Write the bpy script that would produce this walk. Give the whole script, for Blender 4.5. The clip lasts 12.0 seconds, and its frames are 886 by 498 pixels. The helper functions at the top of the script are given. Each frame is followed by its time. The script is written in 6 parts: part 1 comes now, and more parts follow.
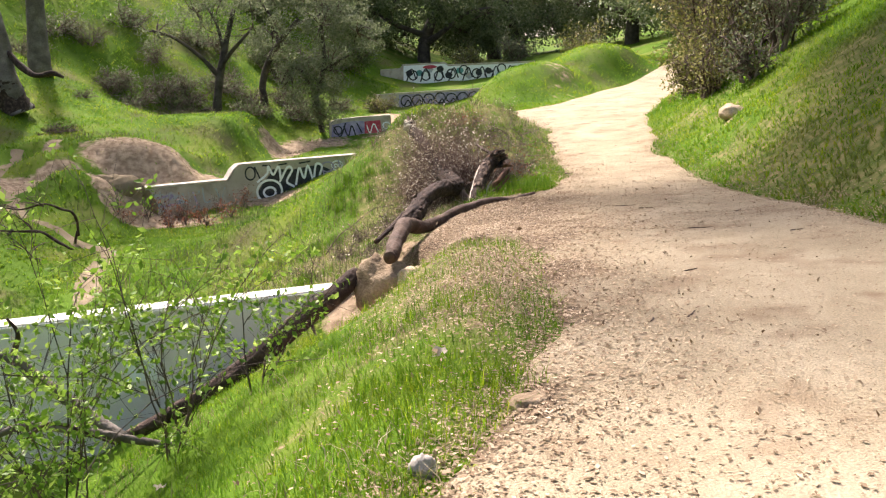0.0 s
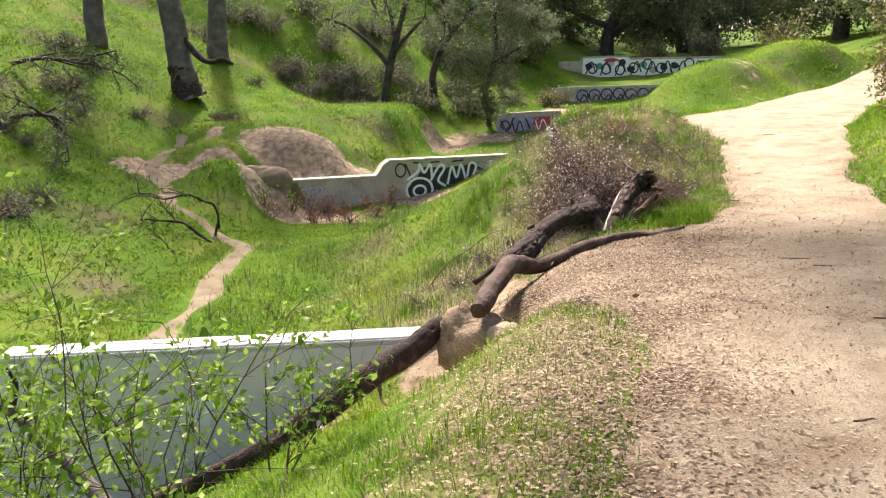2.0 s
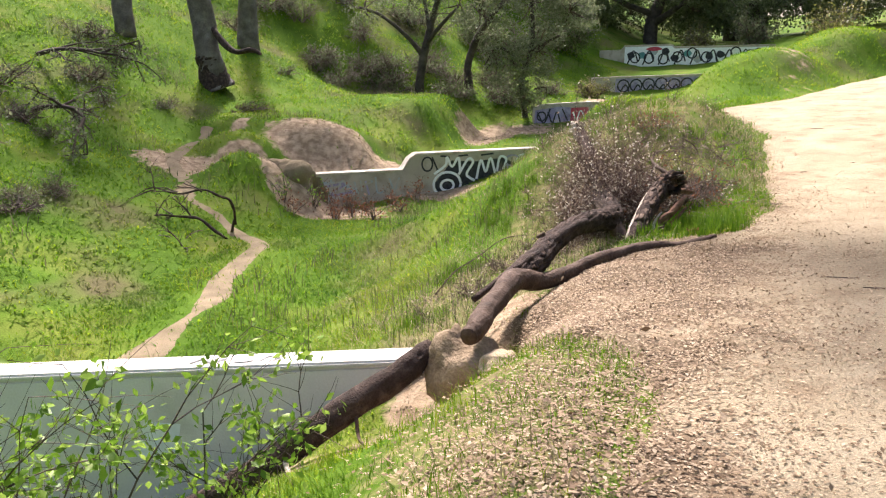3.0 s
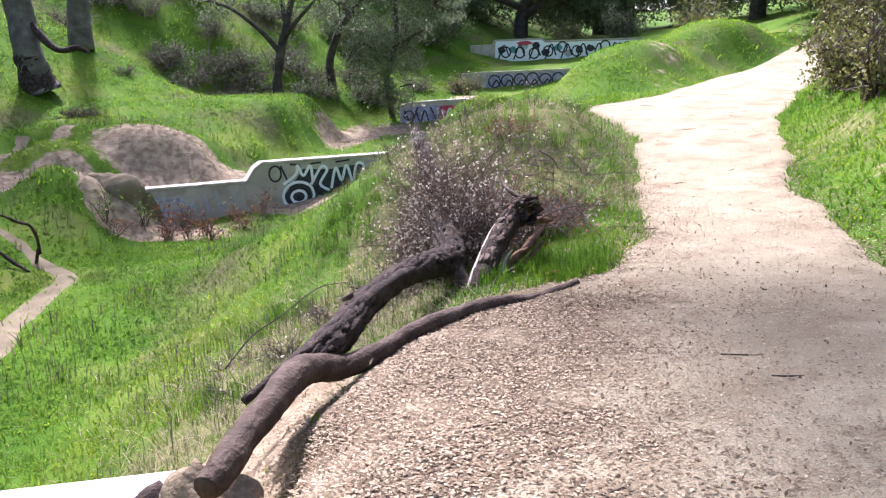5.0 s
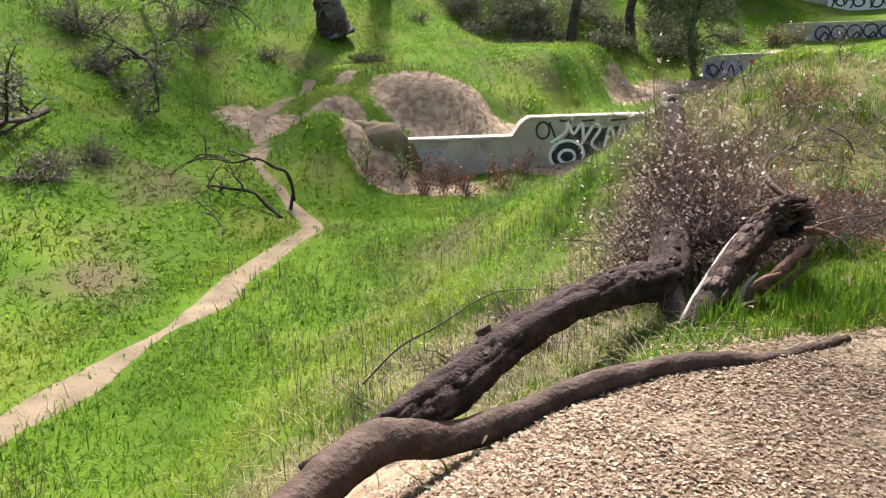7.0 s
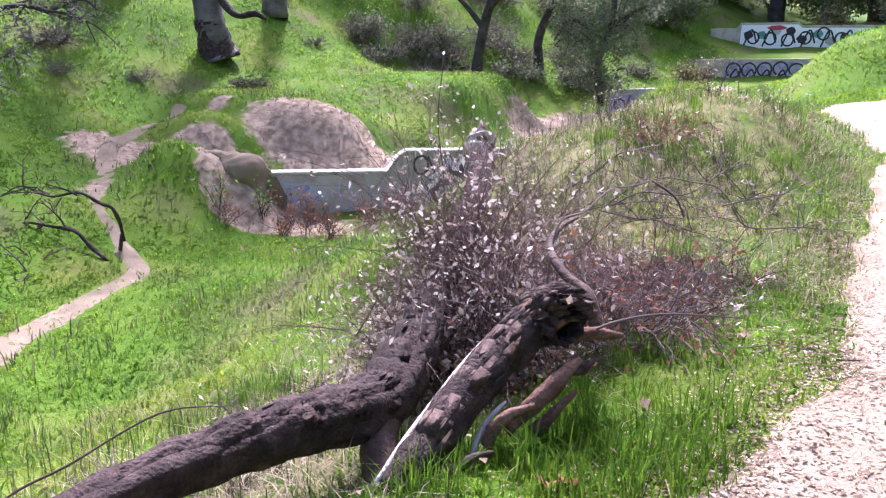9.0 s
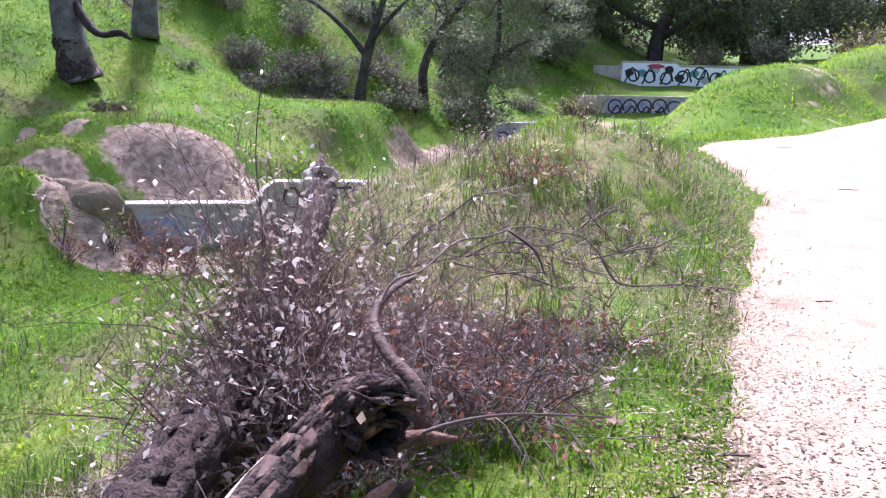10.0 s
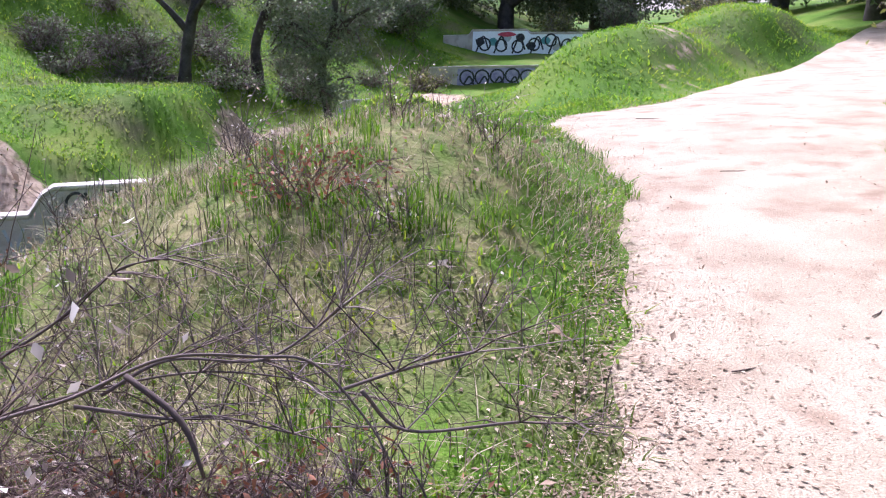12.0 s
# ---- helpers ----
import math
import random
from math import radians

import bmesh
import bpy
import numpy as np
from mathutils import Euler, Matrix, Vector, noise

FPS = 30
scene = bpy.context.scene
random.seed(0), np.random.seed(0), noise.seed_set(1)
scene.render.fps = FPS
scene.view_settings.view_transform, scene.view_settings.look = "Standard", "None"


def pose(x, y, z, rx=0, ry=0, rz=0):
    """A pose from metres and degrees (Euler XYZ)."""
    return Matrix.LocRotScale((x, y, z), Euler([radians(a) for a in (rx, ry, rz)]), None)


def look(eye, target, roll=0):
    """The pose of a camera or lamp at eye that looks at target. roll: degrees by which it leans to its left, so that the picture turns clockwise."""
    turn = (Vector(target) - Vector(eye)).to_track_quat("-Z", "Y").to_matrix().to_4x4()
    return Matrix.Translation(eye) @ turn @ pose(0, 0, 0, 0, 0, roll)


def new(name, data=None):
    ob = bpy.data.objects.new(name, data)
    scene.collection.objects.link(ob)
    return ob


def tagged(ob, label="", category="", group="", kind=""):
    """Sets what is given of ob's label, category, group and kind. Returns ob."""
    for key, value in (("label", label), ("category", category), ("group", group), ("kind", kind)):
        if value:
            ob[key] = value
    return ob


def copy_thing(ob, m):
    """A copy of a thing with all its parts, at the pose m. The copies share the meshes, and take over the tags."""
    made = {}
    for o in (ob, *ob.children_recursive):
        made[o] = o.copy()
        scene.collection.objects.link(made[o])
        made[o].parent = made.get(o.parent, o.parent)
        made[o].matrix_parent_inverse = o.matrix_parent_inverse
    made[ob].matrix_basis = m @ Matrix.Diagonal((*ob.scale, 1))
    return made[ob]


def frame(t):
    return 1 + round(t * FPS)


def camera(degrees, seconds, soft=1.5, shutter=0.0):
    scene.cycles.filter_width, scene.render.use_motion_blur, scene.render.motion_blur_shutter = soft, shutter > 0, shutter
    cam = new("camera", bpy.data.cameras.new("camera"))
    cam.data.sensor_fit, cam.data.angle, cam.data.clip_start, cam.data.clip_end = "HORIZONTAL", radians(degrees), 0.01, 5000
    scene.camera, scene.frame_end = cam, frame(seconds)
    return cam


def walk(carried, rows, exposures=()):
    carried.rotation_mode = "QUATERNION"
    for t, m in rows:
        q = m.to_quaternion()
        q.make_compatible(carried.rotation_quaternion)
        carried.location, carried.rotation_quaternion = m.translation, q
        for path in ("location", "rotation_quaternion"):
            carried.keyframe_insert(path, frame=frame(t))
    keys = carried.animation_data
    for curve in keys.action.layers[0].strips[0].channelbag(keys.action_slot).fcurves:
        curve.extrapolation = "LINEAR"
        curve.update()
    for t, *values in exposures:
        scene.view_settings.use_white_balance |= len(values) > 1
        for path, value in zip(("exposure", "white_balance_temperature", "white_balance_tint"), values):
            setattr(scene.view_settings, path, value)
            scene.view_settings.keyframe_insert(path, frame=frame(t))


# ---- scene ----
cam = camera(53.9, 12.0, 1.2)
METRES, EYE, TILT, LEAN, TURN = 14.0, 1.5, -11.0, 2.0, 0.0
ROWS = [
    (0.0, 0.0, 0.0, 0.0, -0.0, 0.0, -0.0),
    (0.5, 0.0121, 0.0321, 0.0072, -0.3, 0.33, -0.31),
    (1.0, 0.0208, 0.0669, 0.0208, 1.26, -0.26, -1.59),
    (1.5, 0.0291, 0.1003, 0.0316, 3.58, 0.11, -1.93),
    (2.0, 0.0451, 0.1371, 0.041, 11.67, -1.06, -3.62),
    (2.5, 0.0533, 0.1747, 0.048, 14.51, -1.82, -4.04),
    (4.5, 0.0758, 0.3395, 0.0848, 13.09, -1.9, -2.83),
    (5.0, 0.0771, 0.3836, 0.0922, 6.95, -1.8, -2.05),
    (5.5, 0.0845, 0.4262, 0.095, 3.61, -3.14, -1.48),
    (6.0, 0.0851, 0.4662, 0.1034, 12.87, -4.84, -3.68),
    (6.5, 0.0899, 0.4993, 0.1088, 15.6, -5.21, -3.89),
    (7.0, 0.0993, 0.5361, 0.1157, 26.8, -6.35, -5.82),
    (7.5, 0.1109, 0.5732, 0.1213, 24.05, -4.57, -5.57),
    (9.5, 0.1315, 0.7438, 0.1447, 21.17, -3.5, -7.86),
    (10.0, 0.129, 0.7798, 0.1492, 15.39, -1.18, -7.26),
    (10.5, 0.1307, 0.8234, 0.1505, 9.77, -0.45, -5.83),
    (11.0, 0.1277, 0.8687, 0.1616, 10.77, -0.65, -6.35),
    (11.5, 0.1271, 0.9127, 0.1687, 6.2, -0.34, -4.56),
    (12.0, 0.1332, 0.9625, 0.1816, 6.71, -1.96, -3.72),
]
# seconds, stops, white balance
LOOKS = [(0, 1.25, 6600, 19), (4.5, 1.3, 5950, 19), (5.0, 1.33, 5450, 23), (6.1, 1.23, 5350, 21), (6.7, 1.2, 6150, 17), (7.1, 1.27, 6200, 17), (7.6, 1.57, 6350, 17), (9.3, 1.66, 5200, 39), (10.2, 1.53, 5200, 37), (11, 1.38, 5190, 36), (12, 1.22, 5200, 33)]
walk(cam, [(t, pose(0, 0, EYE, TILT, LEAN, TURN) @ pose(METRES * x, METRES * y, METRES * z, 90 + pitch, roll, yaw)) for t, x, y, z, yaw, pitch, roll in ROWS], LOOKS)

# ---- world and sun ----
SUN_EL, SUN_AZ = radians(52), radians(-28)      # azimuth from +y towards +x
world = bpy.data.worlds.new("sky")
scene.world = world
world.use_nodes = True
wn, wl = world.node_tree.nodes, world.node_tree.links
sky = wn.new("ShaderNodeTexSky")
sky.sky_type = "NISHITA"
sky.sun_disc = False
sky.sun_elevation, sky.sun_rotation = SUN_EL, SUN_AZ
sky.air_density, sky.dust_density, sky.ozone_density = 0.8, 5.0, 0.4
wl.new(sky.outputs[0], wn["Background"].inputs[0])
wn["Background"].inputs[1].default_value = 0.15
sun_data = bpy.data.lights.new("sun", "SUN")
sun_data.energy, sun_data.angle, sun_data.color = 4.0, radians(6.0), (1.0, 0.94, 0.84)
sun = new("sun", sun_data)
sun_way = Vector((math.sin(SUN_AZ) * math.cos(SUN_EL), math.cos(SUN_AZ) * math.cos(SUN_EL), math.sin(SUN_EL)))
sun.matrix_world = look(sun_way * 60, (0, 0, 0))


# ---- the lie of the land ----
def knots(v, *pairs):
    """A smooth curve through (place, value) pairs."""
    a = np.array(pairs, float)
    v = np.asarray(v, float)
    soft = 0.6
    return sum(np.interp(v + o, a[:, 0], a[:, 1]) for o in (-soft, -soft / 2, 0, soft / 2, soft)) / 5


def path_height(y):
    return knots(y, (-30, 0.3), (0, 0.2), (5, 0.16), (8, 0.03), (10, -0.12), (12, -0.21), (15, -0.17), (18, -0.13), (20, -0.02), (22, 0.12), (24.8, 0.34), (30, 0.48), (38, 0.72), (46, 1.8), (60, 3.2), (200, 10))


def path_left(y):
    return knots(y, (-30, -1.0), (0, -0.7), (3, 0.0), (5, 0.6), (7.4, 0.75), (10.5, 0.85), (12.7, 1.42), (14.5, 1.95), (17, 2.12), (22, 2.5), (24, 2.2), (26.6, 1.6), (27.8, 2.2), (29, 3.5), (34.5, 6.0), (40, 9.0), (60, 20), (200, 62))


def path_right(y):
    return knots(y, (-30, 4.5), (0, 4.1), (8, 4.0), (13, 3.95), (18, 4.4), (21.6, 5.15), (25.3, 6.1), (31, 8.3), (40, 12.0), (60, 23), (200, 66))


def gully_centre(y):
    return knots(y, (-30, -8), (0, -6.6), (10, -6.4), (20, -7.6), (28, -8.2), (44, -5.0), (56, -1.2), (63, 0.0), (80, 3), (200, 20))


def gully_floor(y):
    return knots(y, (-30, -3.2), (8.4, -2.6), (12, -2.45), (24, -2.35), (27, -2.2), (30, -1.7), (42, -1.5), (46, -0.5), (55, -0.3), (58.5, 0.8), (62, 1.0), (66, 2.3), (90, 3.5), (200, 10))


def bump(x, y, cx, cy, sx, sy, h, turn=0.0):
    c, s = math.cos(turn), math.sin(turn)
    u, v = ((x - cx) * c + (y - cy) * s) / sx, (-(x - cx) * s + (y - cy) * c) / sy
    return h * np.exp(-(u * u + v * v) ** 1.3 * 0.7)


def wave(x, y, size, seed=0.0):
    """Cheap smooth unevenness between -1 and 1."""
    x, y = x / size + seed * 3.1, y / size - seed * 1.7
    return (np.sin(x * 2.1 + 1.3 * np.sin(y * 1.7)) + np.sin(y * 2.3 + 1.1 * np.sin(x * 1.3 + 2)) + np.sin((x + y) * 3.7 + np.sin(y * 2.9)) * 0.6) / 2.6


def height(x, y):
    x, y = np.broadcast_arrays(np.asarray(x, float), np.asarray(y, float))
    p, f, c = path_height(y), gully_floor(y), gully_centre(y)
    left, right = path_left(y), path_right(y)
    across = p + 0.05 * (np.clip(x, left, right) - 2.2)
    foot = c + knots(y, (-30, 2.4), (10, 2.4), (15, 2.2), (22, 2.4), (28, 2.6), (44, 1.6), (200, 2))
    u = np.clip((x - foot) / (left - 0.15 - foot), 0, 1)
    shape = np.where(u < 0.75, u * 1.13, 0.8475 + 0.1525 * (1 - (1 - (np.clip(u, 0.75, 1) - 0.75) / 0.25) ** 2))
    z = f + (across - f) * shape
    d = np.maximum(0, c - 1.7 - x)
    z = z + 0.27 * d + 0.24 * np.maximum(0, d - 6) + 0.12 * np.maximum(0, d - 16)
    # the far hillside steepens where the gully bends
    z = z + 0.2 * np.maximum(0, d - 2.5) * np.clip((y - 41) / 9, 0, 1) * np.clip((110 - y) / 40, 0, 1)
    e = np.maximum(0, x - right)
    z = z + 0.72 * e * np.minimum(1, 0.45 + 0.5 * e) * np.clip(1.25 - y / 60, 0.35, 1)
    off = np.clip(np.maximum(left - x, x - right) / 1.0, 0, 1)
    z = z + off * (0.10 * wave(x, y, 2.3) + 0.035 * wave(x, y, 0.7, 2)) + off * np.clip(np.abs(x) / 12 - 0.5, 0, 1) * 0.35 * wave(x, y, 6.0, 5)
    z = z - bump(x, y, -0.85, 9.4, 0.62, 0.65, 0.42) + bump(x, y, -10.0, 23.8, 0.9, 1.3, 0.55)
    # hummock beside the path, far mound, mounds of the far bank
    z = z + np.clip((left + 0.15 - x) / 0.9, 0, 1) * (bump(x, y, -0.98, 26.9, 1.04, 0.8, 1.0, -0.14) + bump(x, y, -0.32, 20.1, 2.05, 2.25, 0.97, 0.05) + bump(x, y, -4.3, 20.9, 1.65, 2.0, 0.3, 0.59) + bump(x, y, -0.86, 21.6, 3.0, 2.3, 0.23, -0.06) + bump(x, y, -2.0, 18.9, 1.2, 1.8, 0.28))
    rise = bump(x, y, 4.0, 37.2, 2.6, 5.5, 0.19, -0.24) + bump(x, y, 6.6, 41.0, 2.1, 3.7, 1.53, -0.44) + bump(x, y, 3.0, 35.0, 1.9, 2.7, 1.36, -0.4)
    z = z + rise * np.clip((left - 0.1 - x) / 1.3, 0, 1) ** 0.7
    z = z + bump(x, y, -10.3, 30.2, 2.0, 1.5, 0.6) + bump(x, y, -10.8, 25.2, 1.0, 1.0, 1.0) - bump(x, y, -12.8, 42.5, 3.5, 1.8, 0.5)
    # terrace with a washed face behind the second dam, and a cut knoll beside it
    edge = np.clip((-8.1 + 0.5 * wave(x * 0, y, 1.7) - x) / 1.1, 0, 1) * np.clip((x + 16.0) / 2.5, 0, 1)
    front = np.clip((y - 28.9 - 0.35 * wave(x, y * 0, 1.1, 2)) / 1.3, 0, 1)
    back = np.clip((41.0 - y) / 2.0, 0, 1)
    z = z + 0.62 * (edge * edge * (3 - 2 * edge)) * (front * front * (3 - 2 * front)) * back
    # flat green shoulder that ends steeply above the bed of the gully
    soft = [k * k * (3 - 2 * k) for k in (np.clip((-7.3 + 0.25 * wave(x * 0, y, 1.5, 3) - x) / 1.9, 0, 1), np.clip((y - 32.2) / 4.2, 0, 1), np.clip((42.5 - y) / 2.5, 0, 1))]
    z = z + soft[0] * soft[1] * soft[2] * np.maximum(0, 0.36 + 0.06 * wave(x, y, 1.9, 6) - z)
    z = z + bump(x, y, -12.5, 28.1, 1.1, 1.0, 0.95) + bump(x, y, -9.4, 25.3, 0.65, 0.6, 0.6) + bump(x, y, -10.7, 24.4, 0.7, 0.9, 0.2)
    return z


def ground_z(x, y):
    return float(height(x, y))


# ---- materials ----
def material(name, stops, scale=6.0, rough=0.85, fine=60.0, fine_mix=0.35, bump_height=0.3, bump_scale=None, spread="object", translucent=0.0, stain=None, single=0.7):
    """A procedural surface: a colour ramp over coarse noise, a finer grain laid over it, and relief.
    spread: "object" (metres in the object), "island" (a tone for each joined piece), "random" (a tone for each object)."""
    m = bpy.data.materials.new(name)
    m.use_nodes = True
    n, l = m.node_tree.nodes, m.node_tree.links
    b = n["Principled BSDF"]
    b.inputs["Roughness"].default_value = rough
    b.inputs["Specular IOR Level"].default_value = 0.25
    place = n.new("ShaderNodeTexCoord").outputs["Object"]
    coarse = n.new("ShaderNodeTexNoise")
    coarse.inputs["Scale"].default_value, coarse.inputs["Detail"].default_value = scale, 5
    l.new(place, coarse.inputs["Vector"])
    value = coarse.outputs["Fac"]
    ramp = n.new("ShaderNodeValToRGB")
    if spread != "object":
        pick = n.new("ShaderNodeNewGeometry").outputs["Random Per Island"] if spread == "island" else n.new("ShaderNodeObjectInfo").outputs["Random"]
        mix = n.new("ShaderNodeMath")
        mix.operation = "MULTIPLY_ADD"
        l.new(pick, mix.inputs[0])
        mix.inputs[1].default_value = single
        less = n.new("ShaderNodeMath")
        less.operation = "MULTIPLY"
        l.new(value, less.inputs[0])
        less.inputs[1].default_value = 1.05 - single
        l.new(less.outputs[0], mix.inputs[2])
        value = mix.outputs[0]
    l.new(value, ramp.inputs[0])
    e = ramp.color_ramp.elements
    while len(e) < len(stops):
        e.new(0.5)
    for k, (at, c) in enumerate(stops):
        e[k].position, e[k].color = at, (*c, 1)
    colour = ramp.outputs[0]
    if fine:
        grain = n.new("ShaderNodeTexNoise")
        grain.inputs["Scale"].default_value, grain.inputs["Detail"].default_value = fine, 4
        l.new(place, grain.inputs["Vector"])
        over = n.new("ShaderNodeMix")
        over.data_type, over.blend_type = "RGBA", "OVERLAY"
        over.inputs[0].default_value = fine_mix
        l.new(colour, over.inputs[6])
        l.new(grain.outputs["Fac"], over.inputs[7])
        colour = over.outputs[2]
        if bump_height:
            rel = n.new("ShaderNodeBump")
            rel.inputs["Strength"].default_value, rel.inputs["Distance"].default_value = bump_height, 0.02
            l.new(grain.outputs["Fac"], rel.inputs["Height"])
            l.new(rel.outputs[0], b.inputs["Normal"])
    if stain:
        tone, size, low, high = stain
        blot = n.new("ShaderNodeTexNoise")
        blot.inputs["Scale"].default_value, blot.inputs["Detail"].default_value = size, 6
        l.new(place, blot.inputs["Vector"])
        edge = n.new("ShaderNodeMapRange")
        edge.inputs[1].default_value, edge.inputs[2].default_value = low, high
        l.new(blot.outputs["Fac"], edge.inputs[0])
        lay = n.new("ShaderNodeMix")
        lay.data_type = "RGBA"
        l.new(edge.outputs[0], lay.inputs[0])
        l.new(colour, lay.inputs[6])
        lay.inputs[7].default_value = (*tone, 1)
        colour = lay.outputs[2]
    l.new(colour, b.inputs["Base Color"])
    if translucent:
        t = n.new("ShaderNodeBsdfTranslucent")
        l.new(colour, t.inputs[0])
        both = n.new("ShaderNodeMixShader")
        both.inputs[0].default_value = translucent
        l.new(b.outputs[0], both.inputs[1])
        l.new(t.outputs[0], both.inputs[2])
        l.new(both.outputs[0], n["Material Output"].inputs[0])
    return m


def zoned(name, first, second, attribute):
    """Two surfaces, divided by a zone stored with the mesh and frayed by noise."""
    m = first.copy()
    m.name = name
    n, l = m.node_tree.nodes, m.node_tree.links
    b = n["Principled BSDF"]
    was = b.inputs["Base Color"].links[0].from_socket
    place = n.new("ShaderNodeTexCoord").outputs["Object"]
    fray = n.new("ShaderNodeTexNoise")
    fray.inputs["Scale"].default_value, fray.inputs["Detail"].default_value = 3.0, 6
    l.new(place, fray.inputs["Vector"])
    zone = n.new("ShaderNodeAttribute")
    zone.attribute_name = attribute
    add = n.new("ShaderNodeMath")
    l.new(zone.outputs["Fac"], add.inputs[0])
    l.new(fray.outputs["Fac"], add.inputs[1])
    edge = n.new("ShaderNodeMapRange")
    edge.inputs[1].default_value, edge.inputs[2].default_value = 0.92, 1.12
    l.new(add.outputs[0], edge.inputs[0])
    tone = n.new("ShaderNodeValToRGB")
    other = n.new("ShaderNodeTexNoise")
    other.inputs["Scale"].default_value, other.inputs["Detail"].default_value = 5.0, 8
    l.new(place, other.inputs["Vector"])
    l.new(other.outputs["Fac"], tone.inputs[0])
    e = tone.color_ramp.elements
    e[0].position, e[0].color, e[1].position, e[1].color = 0.35, (*second[0], 1), 0.68, (*second[1], 1)
    lay = n.new("ShaderNodeMix")
    lay.data_type = "RGBA"
    l.new(edge.outputs[0], lay.inputs[0])
    l.new(was, lay.inputs[6])
    l.new(tone.outputs[0], lay.inputs[7])
    l.new(lay.outputs[2], b.inputs["Base Color"])
    return m


